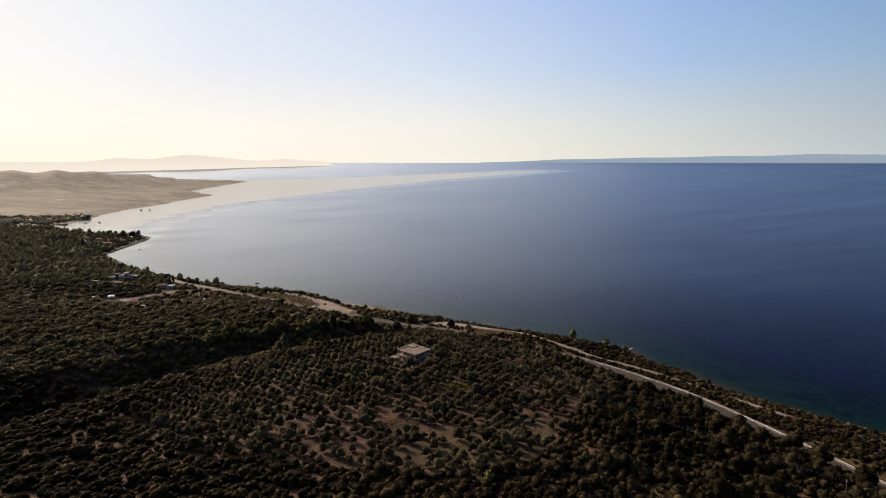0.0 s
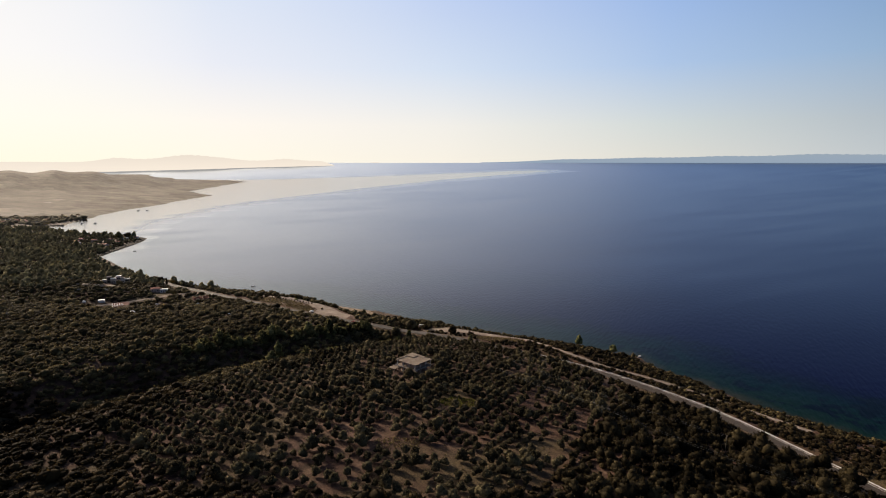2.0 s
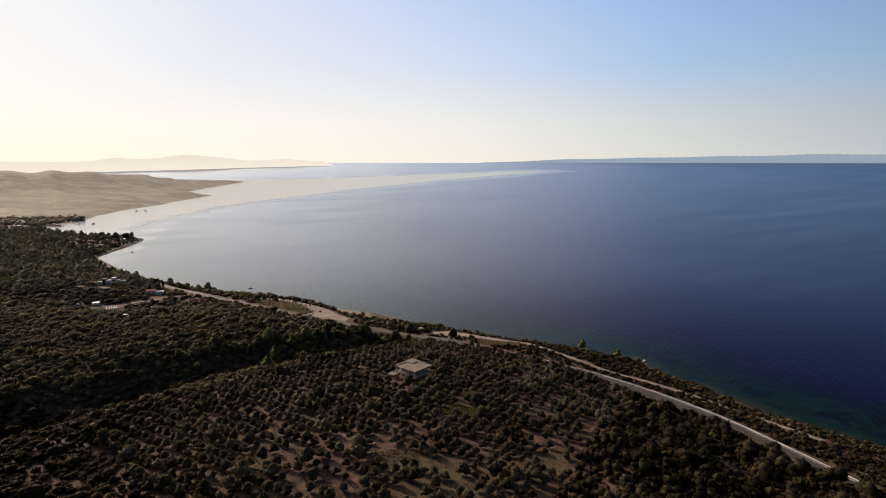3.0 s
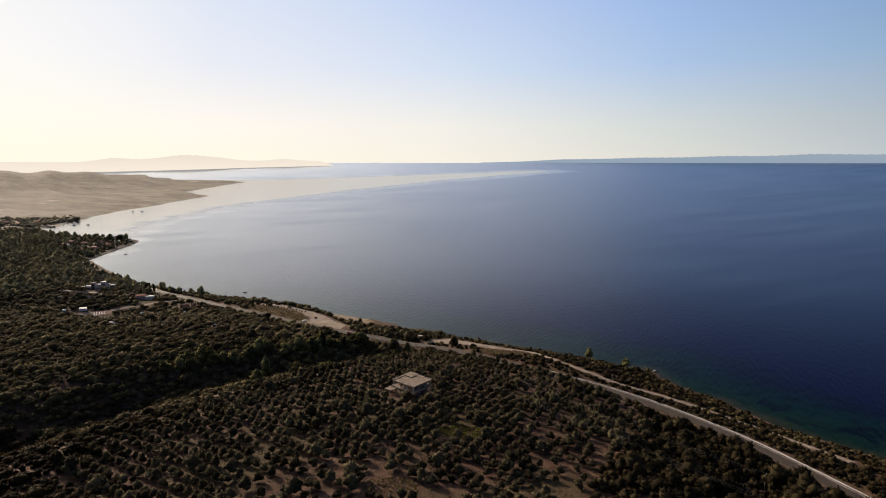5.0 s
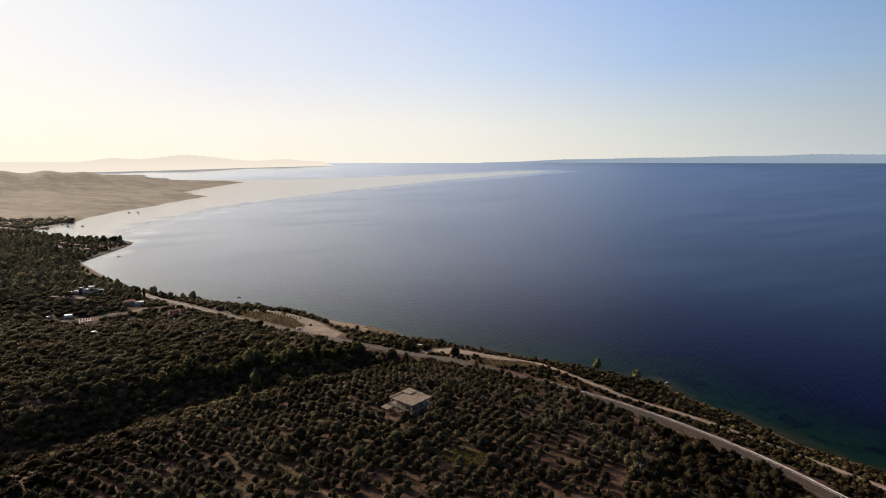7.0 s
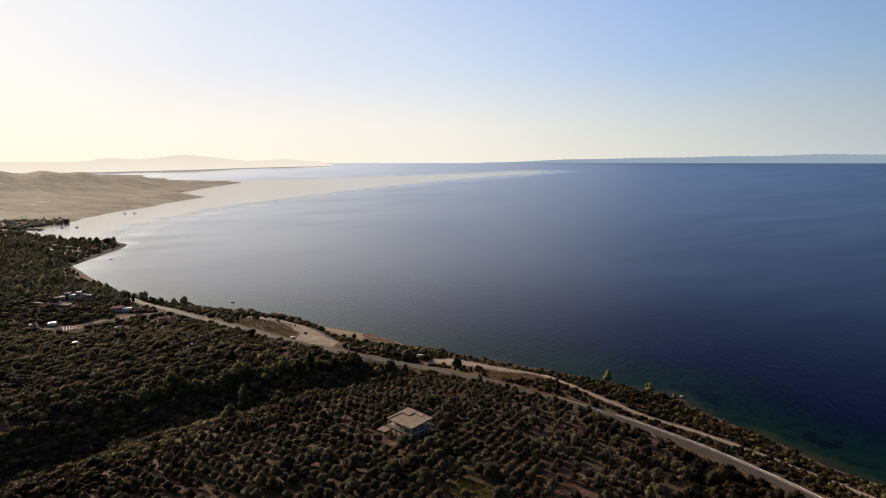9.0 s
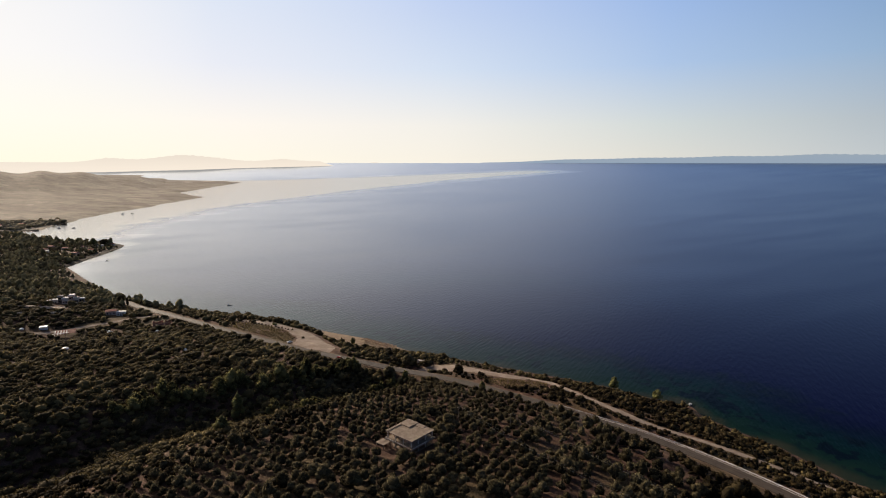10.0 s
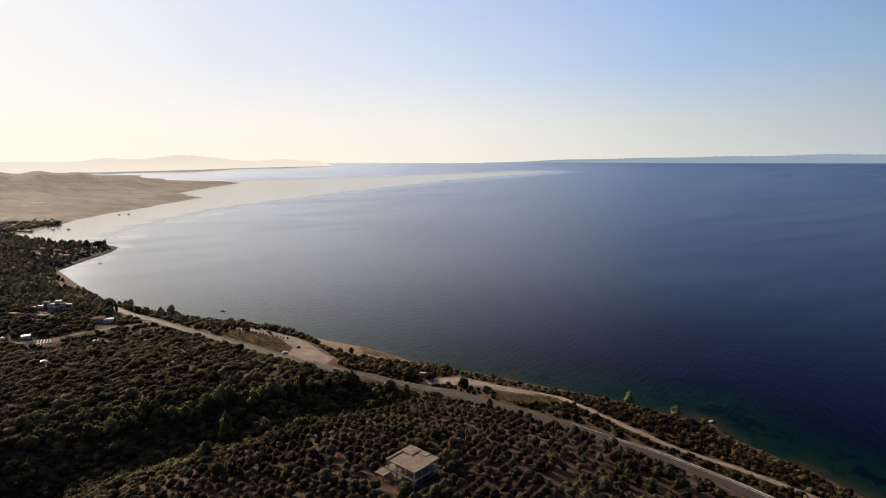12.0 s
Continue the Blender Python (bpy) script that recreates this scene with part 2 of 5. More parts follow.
def sea_water():
    """Water: clear and green over the shallows with weed beds, deep blue offshore, ruffled by wind."""
    m, nodes, links, p = shader("sea_water", 0.2)
    p.inputs["IOR"].default_value = 1.333
    p.inputs["Specular IOR Level"].default_value = 0.0
    off = nodes.new("ShaderNodeAttribute")
    off.attribute_name = "offshore"
    wob = noise_node(nodes, links, 0.018, 5.0, 0.6)
    shift = nodes.new("ShaderNodeMath")
    shift.operation = "MULTIPLY_ADD"
    links.new(wob.outputs["Fac"], shift.inputs[0])
    shift.inputs[1].default_value = 0.55
    links.new(off.outputs["Fac"], shift.inputs[2])
    depth = ramp_node(nodes, links, shift.outputs[0], [(0.24, (0.022, 0.023, 0.015)), (0.36, (0.0032, 0.0135, 0.011)), (0.62, (0.001, 0.0088, 0.012)), (0.85, (0.0010, 0.0026, 0.0135)), (1.0, (0.0016, 0.0026, 0.0205))])
    weed = noise_node(nodes, links, 0.11, 3.0, 0.5)
    flock = noise_node(nodes, links, 0.016, 2.0, 0.5)
    total = nodes.new("ShaderNodeMath")
    total.operation = "MULTIPLY_ADD"
    links.new(flock.outputs["Fac"], total.inputs[0])
    total.inputs[1].default_value = 0.8
    links.new(weed.outputs["Fac"], total.inputs[2])
    beds = ramp_node(nodes, links, total.outputs[0], [(0.965, (0, 0, 0)), (1.0, (1, 1, 1))])
    near = ramp_node(nodes, links, off.outputs["Fac"], [(0.06, (0, 0, 0)), (0.16, (1, 1, 1)), (0.55, (1, 1, 1)), (0.8, (0, 0, 0))])
    mask = mix_node(nodes, links, 1.0, beds.outputs["Color"], near.outputs["Color"], "MULTIPLY")
    links.new(mix_node(nodes, links, mask, depth.outputs["Color"], (0.001, 0.004, 0.008)), p.inputs["Base Color"])
    slick = noise_node(nodes, links, 0.012, 5.0, 0.6)
    streak = nodes.new("ShaderNodeMapping")
    streak.vector_type = "TEXTURE"
    streak.inputs["Rotation"].default_value, streak.inputs["Scale"].default_value = (0, 0, radians(28)), (5.0, 1.0, 1.0)
    links.new(slick.inputs["Vector"].links[0].from_socket, streak.inputs["Vector"])
    links.new(streak.outputs["Vector"], slick.inputs["Vector"])
    ruffle = ramp_node(nodes, links, slick.outputs["Fac"], [(0.3, (0.33, 0.33, 0.33)), (0.7, (0.42, 0.42, 0.42))])
    still = nodes.new("ShaderNodeAttribute")
    still.attribute_name = "calm"
    edge = nodes.new("ShaderNodeMath")
    edge.operation = "MULTIPLY_ADD"
    links.new(slick.outputs["Fac"], edge.inputs[0])
    edge.inputs[1].default_value = 0.6
    links.new(still.outputs["Fac"], edge.inputs[2])
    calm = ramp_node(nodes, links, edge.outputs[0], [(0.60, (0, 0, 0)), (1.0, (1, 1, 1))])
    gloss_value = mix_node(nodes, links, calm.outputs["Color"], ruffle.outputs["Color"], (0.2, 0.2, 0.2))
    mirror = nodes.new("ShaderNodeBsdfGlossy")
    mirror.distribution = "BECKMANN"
    # reflection colour painted in: bluish on ruffled water, cream in the calm lee
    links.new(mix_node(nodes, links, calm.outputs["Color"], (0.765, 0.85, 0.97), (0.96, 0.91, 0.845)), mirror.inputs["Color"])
    links.new(gloss_value, mirror.inputs["Roughness"])
    grazing = nodes.new("ShaderNodeFresnel")
    grazing.inputs["IOR"].default_value = 1.22
    surf = nodes.new("ShaderNodeMixShader")
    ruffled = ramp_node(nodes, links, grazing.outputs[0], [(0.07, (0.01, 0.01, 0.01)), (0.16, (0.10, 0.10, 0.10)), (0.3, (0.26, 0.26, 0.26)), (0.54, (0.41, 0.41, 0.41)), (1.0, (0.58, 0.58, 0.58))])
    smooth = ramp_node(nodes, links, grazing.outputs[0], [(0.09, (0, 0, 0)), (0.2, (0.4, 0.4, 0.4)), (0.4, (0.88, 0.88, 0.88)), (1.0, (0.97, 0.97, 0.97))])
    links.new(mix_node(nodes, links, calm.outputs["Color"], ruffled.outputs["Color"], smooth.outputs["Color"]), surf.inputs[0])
    links.new(p.outputs[0], surf.inputs[1])
    links.new(mirror.outputs[0], surf.inputs[2])
    links.new(surf.outputs[0], nodes["Material Output"].inputs["Surface"])
    tc = nodes.new("ShaderNodeTexCoord")
    turn = nodes.new("ShaderNodeMapping")
    turn.vector_type = "TEXTURE"
    turn.inputs["Rotation"].default_value, turn.inputs["Scale"].default_value = (0, 0, radians(62)), (4.5, 1.0, 1.0)
    waves = nodes.new("ShaderNodeTexNoise")
    waves.inputs["Scale"].default_value, waves.inputs["Detail"].default_value = 0.42, 2.0
    links.new(tc.outputs["Object"], turn.inputs["Vector"])
    links.new(turn.outputs["Vector"], waves.inputs["Vector"])
    bump_node(nodes, links, p, waves.outputs["Fac"], 0.30, 0.7)
    level = nodes.new("ShaderNodeCombineXYZ")
    level.inputs["Z"].default_value = 1.0
    rippled = p.inputs["Normal"].links[0].from_socket
    links.new(level.outputs[0], rippled.node.inputs["Normal"])
    links.new(rippled, mirror.inputs["Normal"])
    links.new(rippled, grazing.inputs["Normal"])
    return m


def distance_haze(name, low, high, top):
    """Far mountains as a pale backdrop, their bright haze painted in as glowing colour."""
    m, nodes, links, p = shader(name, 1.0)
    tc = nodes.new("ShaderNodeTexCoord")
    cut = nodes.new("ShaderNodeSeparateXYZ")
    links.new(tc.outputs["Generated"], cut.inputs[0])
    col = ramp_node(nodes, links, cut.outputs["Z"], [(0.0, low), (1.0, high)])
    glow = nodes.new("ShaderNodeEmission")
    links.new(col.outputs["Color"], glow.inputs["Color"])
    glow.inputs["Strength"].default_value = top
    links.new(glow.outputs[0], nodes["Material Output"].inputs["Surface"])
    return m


SOIL, FIELDS, SEA = soil(), fields(), sea_water()
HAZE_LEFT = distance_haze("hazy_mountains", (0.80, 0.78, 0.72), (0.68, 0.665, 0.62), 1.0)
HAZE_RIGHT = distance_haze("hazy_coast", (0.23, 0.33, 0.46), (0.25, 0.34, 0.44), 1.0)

# ---- the lie of the land ----
H0 = 150.0
# the coast from the open shore past the beach, the headland and the head of the bay
COAST = np.array([
    (900, -600), (480, 0), (320, 205), (246, 296), (214, 330), (190, 358), (177, 389), (165, 406), (153, 426), (152, 441),
    (136, 449), (108, 472), (80, 488), (44, 507), (3, 530), (-34, 547), (-44, 557), (-74, 580), (-107, 597), (-122, 608), (-141, 628),
    (-188, 648), (-249, 664), (-313, 694), (-382, 742), (-474, 832), (-555, 920), (-569, 1005), (-576, 1078), (-592, 1144), (-648, 1168),
    (-733, 1190), (-860, 1275), (-950, 1352), (-1800, 1500), (-1800, -600)], float)
PLAIN = np.array([
    (-905, 1365), (-973, 1487), (-996, 1651), (-1013, 1832), (-1041, 2116), (-1043, 2310), (-1090, 2640), (-1242, 2882), (-1347, 3056),
    (-1493, 3925), (-1560, 4520), (-1879, 4943), (-2244, 5108), (-2700, 5200), (-3700, 7200), (-9000, 8000), (-9000, 1250), (-1000, 1300)], float)


def inside(poly, x, y):
    """Signed distance to the outline of poly: positive within it."""
    x, y = np.broadcast_arrays(np.asarray(x, float), np.asarray(y, float))
    best, odd = np.full(x.shape, 1e18), np.zeros(x.shape, bool)
    for (ax, ay), (bx, by) in zip(poly, np.roll(poly, -1, 0)):
        ux, uy = bx - ax, by - ay
        k = np.clip(((x - ax) * ux + (y - ay) * uy) / (ux * ux + uy * uy), 0, 1)
        best = np.minimum(best, (x - ax - k * ux) ** 2 + (y - ay - k * uy) ** 2)
        if ay != by:
            odd ^= ((ay > y) != (by > y)) & (x < ux * (y - ay) / uy + ax)
    return np.sqrt(best) * np.where(odd, 1, -1)


def along(line, x, y):
    """Distance to an open line, and how far along it (0 to 1)."""
    x, y = np.broadcast_arrays(np.asarray(x, float), np.asarray(y, float))
    line = np.asarray(line, float)
    best, at = np.full(x.shape, 1e18), np.zeros(x.shape)
    for i, ((ax, ay), (bx, by)) in enumerate(zip(line[:-1], line[1:])):
        ux, uy = bx - ax, by - ay
        k = np.clip(((x - ax) * ux + (y - ay) * uy) / (ux * ux + uy * uy), 0, 1)
        d = (x - ax - k * ux) ** 2 + (y - ay - k * uy) ** 2
        at = np.where(d < best, (i + k) / (len(line) - 1), at)
        best = np.minimum(best, d)
    return np.sqrt(best), at


def ripple(x, y, size, seed=0.0):
    """Smooth, even undulation between about -1 and 1."""
    a, b = np.asarray(x) / size + seed, np.asarray(y) / size - 1.7 * seed
    return (np.sin(a * 6.1 + 1.3 * np.sin(b * 4.3)) + np.sin(b * 5.3 + 1.7 * np.sin(a * 3.9 + 1.1)) + 0.6 * np.sin((a + b) * 9.7 + 2.0 * np.sin((a - b) * 5.1))) / 2.6


ROAD = [(-326, 662), (-301, 640), (-260, 613), (-212, 579), (-176, 554), (-137, 527), (-104, 506), (-79, 492), (-59, 482), (-38, 472), (-18, 462), (2, 449),
        (22, 436), (42, 421), (60, 407), (76, 393), (92, 381), (103, 370), (119, 352), (132, 335), (149, 308), (169, 258), (184, 217), (196, 170), (206, 100), (214, -60)]
TRACK = [(-30, 472), (-12, 481), (2, 481), (15, 473), (27, 466), (41, 464), (54, 462), (65, 455), (72, 442), (80, 424), (88, 409), (99, 395), (110, 385), (116, 380), (131, 368), (141, 359), (155, 347), (169, 335), (178, 318), (192, 295)]
BRANCH = [(-250, 608), (-266, 601), (-283, 588), (-300, 577), (-311, 567), (-321, 556), (-340, 540)]
RAVINE = [(-300, 140), (-216, 250), (-154, 345), (-110, 388), (-66, 424), (-30, 470)]
HOUSE_AT = (-17.8, 334.4, 30.6)


def ground_height(x, y):
    """Height of the land over the sea."""
    x, y = np.asarray(x, float), np.asarray(y, float)
    d = inside(COAST, x, y)
    rise = np.interp(d, [-400, -60, 0, 8, 35, 80, 150, 230, 330, 700], [-40, -8, 0, 2.2, 10.5, 17.5, 28, 34.5, 38, 46])
    low = np.clip((y - 760) / 300, 0, 1)
    rise = np.where(d > 0, rise * (1 - 0.62 * low * low * (3 - 2 * low)), rise)
    rise = np.where(d > 0, rise * (1 - 0.55 * np.exp(-((x + 66) / 42) ** 2 - ((y - 556) / 26) ** 2)), rise)
    gully, at = along(RAVINE, x, y)
    rise = rise - np.clip(rise / 20, 0, 1) * (17 - 2 * at) * np.exp(-(gully / 27) ** 2)
    rise = rise - np.clip(rise / 20, 0, 1) * 15 * np.exp(-((x + 305) / 85) ** 2 - ((y - 535) / 48) ** 2)
    rise = rise + np.clip(d / 60, 0, 1) * (1.3 * ripple(x, y, 190, 0.3) + 0.35 * ripple(x, y, 60, 1.9))
    road, _ = along(ROAD, x, y)
    k = np.exp(-(road / 11) ** 4)
    rise = rise * (1 - k) + k * np.clip(0.12 * rise + 12.6 + 1.6 * ripple(x, y, 700, 0.1), 12, 18)
    pad = np.exp(-(np.hypot(x - HOUSE_AT[0], y - HOUSE_AT[1]) / 15) ** 4)
    return rise * (1 - pad) + HOUSE_AT[2] * pad


REACH = np.linspace(1300, 4890, 800)
LIFT = 150.0 * ((REACH - 1300) / 3592) ** 1.4
TRUE = REACH / (1 - LIFT / H0)


def far(x, y, z=0.0):
    """The open distance drawn together towards the horizon, so that it lies within sight."""
    R = np.maximum(np.hypot(x, y - 60), 1e-6)
    k = np.where(R < 1300, R, np.interp(R, TRUE, REACH)) / R
    return x * k, 60 + (y - 60) * k, H0 * (1 - k) + z * k


# ---- mesh helpers ----
def mesh_of(name, verts, faces, material, smooth=False):
    me = bpy.data.meshes.new(name)
    verts, faces = np.asarray(verts, np.float32), np.asarray(faces, np.int32)
    n = faces.shape[1]
    me.vertices.add(len(verts)), me.loops.add(faces.size), me.polygons.add(len(faces))
    me.vertices.foreach_set("co", verts.ravel())
    me.loops.foreach_set("vertex_index", faces.ravel())
    me.polygons.foreach_set("loop_start", np.arange(0, faces.size, n, dtype=np.int32))
    me.polygons.foreach_set("use_smooth", np.full(len(faces), smooth))
    me.update(calc_edges=True)
    me.validate()
    me.materials.append(material)
    return me


def float_attribute(me, name, values):
    me.attributes.new(name, "FLOAT", "POINT").data.foreach_set("value", np.asarray(values, np.float32))


def part(name, bm, material, parent=None, label=""):
    """One bmesh as one mesh object, under its thing."""
    me = bpy.data.meshes.new(name)
    bm.to_mesh(me)
    bm.free()
    me.materials.append(material)
    ob = new(name, me)
    ob.parent = parent
    return tagged(ob, label) if label else ob


def box(bm, x0, y0, z0, x1, y1, z1, bevel=0.0, m=None):
    r = bmesh.ops.create_cube(bm, size=1.0)["verts"]
    for v in r:
        v.co = Vector(((x0, x1)[v.co.x > 0], (y0, y1)[v.co.y > 0], (z0, z1)[v.co.z > 0]))
    if bevel:
        es = list({e for v in r for e in v.link_edges})
        r = list({v for f in bmesh.ops.bevel(bm, geom=es, offset=bevel, segments=1, affect="EDGES")["faces"] for v in f.verts} | {v for v in r if v.is_valid})
    if m is not None:
        for v in r:
            v.co = m @ v.co
    return bm


def a_box(*args, **kw):
    return box(bmesh.new(), *args, **kw)


def rod(bm, a, b, r0, r1, n=8):
    a, b = Vector(a), Vector(b)
    q = (b - a).to_track_quat("Z", "Y").to_matrix()
    rings = [[bm.verts.new(p + q @ Vector((r * math.cos(2 * math.pi * i / n), r * math.sin(2 * math.pi * i / n), 0))) for i in range(n)] for p, r in ((a, r0), (b, r1))]
    for i in range(n):
        bm.faces.new((rings[0][i], rings[0][(i + 1) % n], rings[1][(i + 1) % n], rings[1][i]))
    bm.faces.new(rings[0][::-1]), bm.faces.new(rings[1])
    return bm


def empty(name, m, label, category, group=""):
    ob = new(name)
    ob.matrix_world = m
    return tagged(ob, label, category, group)


# ---- ground, sea and distance ----
def spaced(*runs):
    return np.concatenate([np.arange(a, b, s) for a, b, s in runs])


def grid_faces(nx, ny):
    i, j = np.meshgrid(np.arange(nx - 1), np.arange(ny - 1))
    a = (j * nx + i).ravel()
    return np.stack([a, a + 1, a + nx + 1, a + nx], 1)


xs = spaced((-1900, -900, 40), (-900, -460, 12), (-460, 270, 3.7), (270, 420, 10), (420, 1000, 60))
ys = spaced((-600, 120, 40), (120, 560, 3.7), (560, 760, 4.5), (760, 1240, 10), (1240, 1481, 30))
gx, gy = np.meshgrid(xs, ys)
gz = ground_height(gx, gy)
ground = new("ground", mesh_of("ground", np.stack(far(gx, gy, gz), -1).reshape(-1, 3), grid_faces(len(xs), len(ys)), SOIL, True))
tagged(ground, "red-brown dry hillside earth sloping to the sea", "ground", kind="structure")

ang = np.radians(spaced((-70, 70, 0.6), (70, 290, 4.0), (290, 290.1, 1)))
rad = np.concatenate([[5, 60, 120], np.geomspace(170, 2000, 170), np.geomspace(2080, 90000, 80), [150000, 260000]])
aa, rr = np.meshgrid(ang, rad)
wx, wy = rr * np.sin(aa), 60 + rr * np.cos(aa)
offshore = np.clip(-inside(COAST, wx, wy) / 110.0, -1, 1.5)
# the lee of the far spit, where no wind ruffles the water
LEE = np.array([(-560, 1000), (-640, 1180), (-716, 1394), (-732, 1632), (-740, 1947), (-674, 2280), (-581, 2660), (-354, 3476), (-2, 4589), (736, 6485), (2057, 9707), (2000, 12500), (-700, 6600), (-1500, 5200), (-4000, 4200), (-2500, 1200)], float)
calm_water = np.clip(inside(LEE, wx, wy) / (0.09 * rr + 1), -1.2, 1.2)
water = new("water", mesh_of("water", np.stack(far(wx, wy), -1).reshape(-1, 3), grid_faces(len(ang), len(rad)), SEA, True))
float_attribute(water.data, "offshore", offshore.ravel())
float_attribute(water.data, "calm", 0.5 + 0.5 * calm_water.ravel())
tagged(water, "calm deep blue sea, green over the shallows", "sea", kind="structure")

def lie_of(me, x, y, z):
    """Keeps the true place and the true slope of a polar grid on its drawn mesh."""
    p = np.stack([x, y, z], -1)
    n = np.cross(np.gradient(p, axis=1), np.gradient(p, axis=0))
    n *= np.where(n[..., 2:] < 0, -1, 1) / (np.linalg.norm(n, axis=-1)[..., None] + 1e-9)
    for name, values in (("place", p), ("slope", n)):
        me.attributes.new(name, "FLOAT_VECTOR", "POINT").data.foreach_set("vector", values.astype(np.float32).ravel())


# the coastal plain with low hills behind it
pa = np.radians(np.arange(-74, -12, 0.26))
pr = np.geomspace(1270, 9000, 130)
aa, rr = np.meshgrid(pa, pr)
px, py = rr * np.sin(aa), 60 + rr * np.cos(aa)
pd = inside(PLAIN, px, py) + 26 * ripple(px, py, 420, 0.7)
pz = np.clip(pd * 0.05, -1.5, 2.6)
faces = grid_faces(len(pa), len(pr))
faces = faces[(pd.ravel()[faces] > -70).any(1)]
plain = new("coastal_plain", mesh_of("coastal_plain", np.stack(far(px, py, pz), -1).reshape(-1, 3), faces, FIELDS, True))
lie_of(plain.data, px, py, pz)
tagged(plain, "hazy coastal plain of dry fields", "plain", kind="structure")

# the low hills that rise out of the plain
ha = np.radians(np.arange(-74, -25.2, 0.2))
hr = np.concatenate([np.linspace(3300, 5600, 60), [6000, 6500]])
aa, rr = np.meshgrid(ha, hr)
hb = np.degrees(aa)
crest = np.interp(hb, [-75, -44, -33, -30.2, -27.6, -26.4, -25.4], [70, 68, 64, 45, 42, 14, 0])
for at, lift, wide in ((-37.7, 27, 1.15), (-34.7, 26, 1.05), (-31.9, 25, 1.2), (-42.5, 24, 2.2), (-48, 28, 2.6), (-56, 28, 4)):
    crest = crest + lift * np.exp(-np.abs((hb - at) / wide) ** 1.9)
hx, hy = rr * np.sin(aa), 60 + rr * np.cos(aa)
crest = crest + 3.0 * ripple(hx, hy, 700, 0.8) * np.clip(crest / 40, 0, 1)
face = np.clip((rr - 3350) / 1350, 0, 1)
face = face * face * (3 - 2 * face) * np.clip((6300 - rr) / 900, 0, 1)
hz = -1.0 + crest * face 
hills = new("hills", mesh_of("hills", np.stack(far(hx, hy, hz), -1).reshape(-1, 3), grid_faces(len(ha), len(hr)), FIELDS, True))
lie_of(hills.data, hx, hy, hz)
tagged(hills, "low brown hills in warm haze behind the plain", "hills", kind="structure")


def skyline(name, span, peaks, base, material, label, R=4890.0, rough=1.0, floor=0.0, front=30.0, dip=None):
    """A far range: a strip of slopes with a soft crest. Peaks: bearing, height and width in degrees."""
    b = np.arange(span[0], span[1], 0.05)
    crest = sum(h * np.exp(-np.abs((b - at) / w) ** 1.7) for at, h, w in peaks)
    crest = crest * (1 + 0.05 * rough * np.sin(b * 9.1 + np.sin(b * 23))) + 0.010 * rough * (np.sin(b * 17 + 3 * np.sin(b * 5.3)) + np.sin(b * 41 + 4 * np.sin(b * 7.7))) * (crest > 0.05)
    ends = np.clip((b - span[0]) / 1.5, 0, 1) * np.clip((span[1] - b) / 2.5, 0, 1)
    crest *= ends
    crest = base + (crest + floor - base) * np.sqrt(ends)
    rows = []
    for k, lift in ((-front * (0.1 + 0.9 * ends) * (1 + 0.25 * np.sin(b * 2.3) * np.sin(b * 0.9 + 1)), base), (0.0, crest), (8.0, base)):
        r = R + k
        if dip:  # the foot of the range comes nearer along the shore
            r = np.interp(H0 / np.tan(np.radians(np.interp(b, *dip))), TRUE, REACH) + k
        rows.append(np.stack([r * np.sin(np.radians(b)), 60 + r * np.cos(np.radians(b)), H0 + r * np.tan(np.radians(lift)) + 0 * b], -1))
    v = np.concatenate(rows)
    f = grid_faces(len(b), 3)
    return tagged(new(name, mesh_of(name, v, f[:, ::-1], material, True)), label, "backdrop", kind="structure")


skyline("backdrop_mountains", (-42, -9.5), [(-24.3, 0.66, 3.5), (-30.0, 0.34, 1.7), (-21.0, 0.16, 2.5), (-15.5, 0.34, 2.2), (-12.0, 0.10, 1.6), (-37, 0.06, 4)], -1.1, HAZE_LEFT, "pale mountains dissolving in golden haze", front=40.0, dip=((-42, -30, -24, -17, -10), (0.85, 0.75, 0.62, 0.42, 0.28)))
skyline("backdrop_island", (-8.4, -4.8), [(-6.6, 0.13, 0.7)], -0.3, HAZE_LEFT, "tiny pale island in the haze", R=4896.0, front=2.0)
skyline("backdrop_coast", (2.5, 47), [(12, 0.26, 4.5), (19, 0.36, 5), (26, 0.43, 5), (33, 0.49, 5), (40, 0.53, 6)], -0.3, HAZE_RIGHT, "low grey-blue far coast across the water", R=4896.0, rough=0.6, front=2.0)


# ---- roads ----
def resample(line, step):
    p = np.asarray(line, float)
    for _ in range(3):  # round the bends
        q = np.empty((2 * len(p) - 2, 2))
        q[0::2], q[1::2] = 0.75 * p[:-1] + 0.25 * p[1:], 0.25 * p[:-1] + 0.75 * p[1:]
        p = np.concatenate([p[:1], q, p[-1:]])
    s = np.concatenate([[0], np.cumsum(np.hypot(*np.diff(p, axis=0).T))])
    t = np.arange(0, s[-1], step)
    return np.stack([np.interp(t, s, p[:, 0]), np.interp(t, s, p[:, 1])], -1)


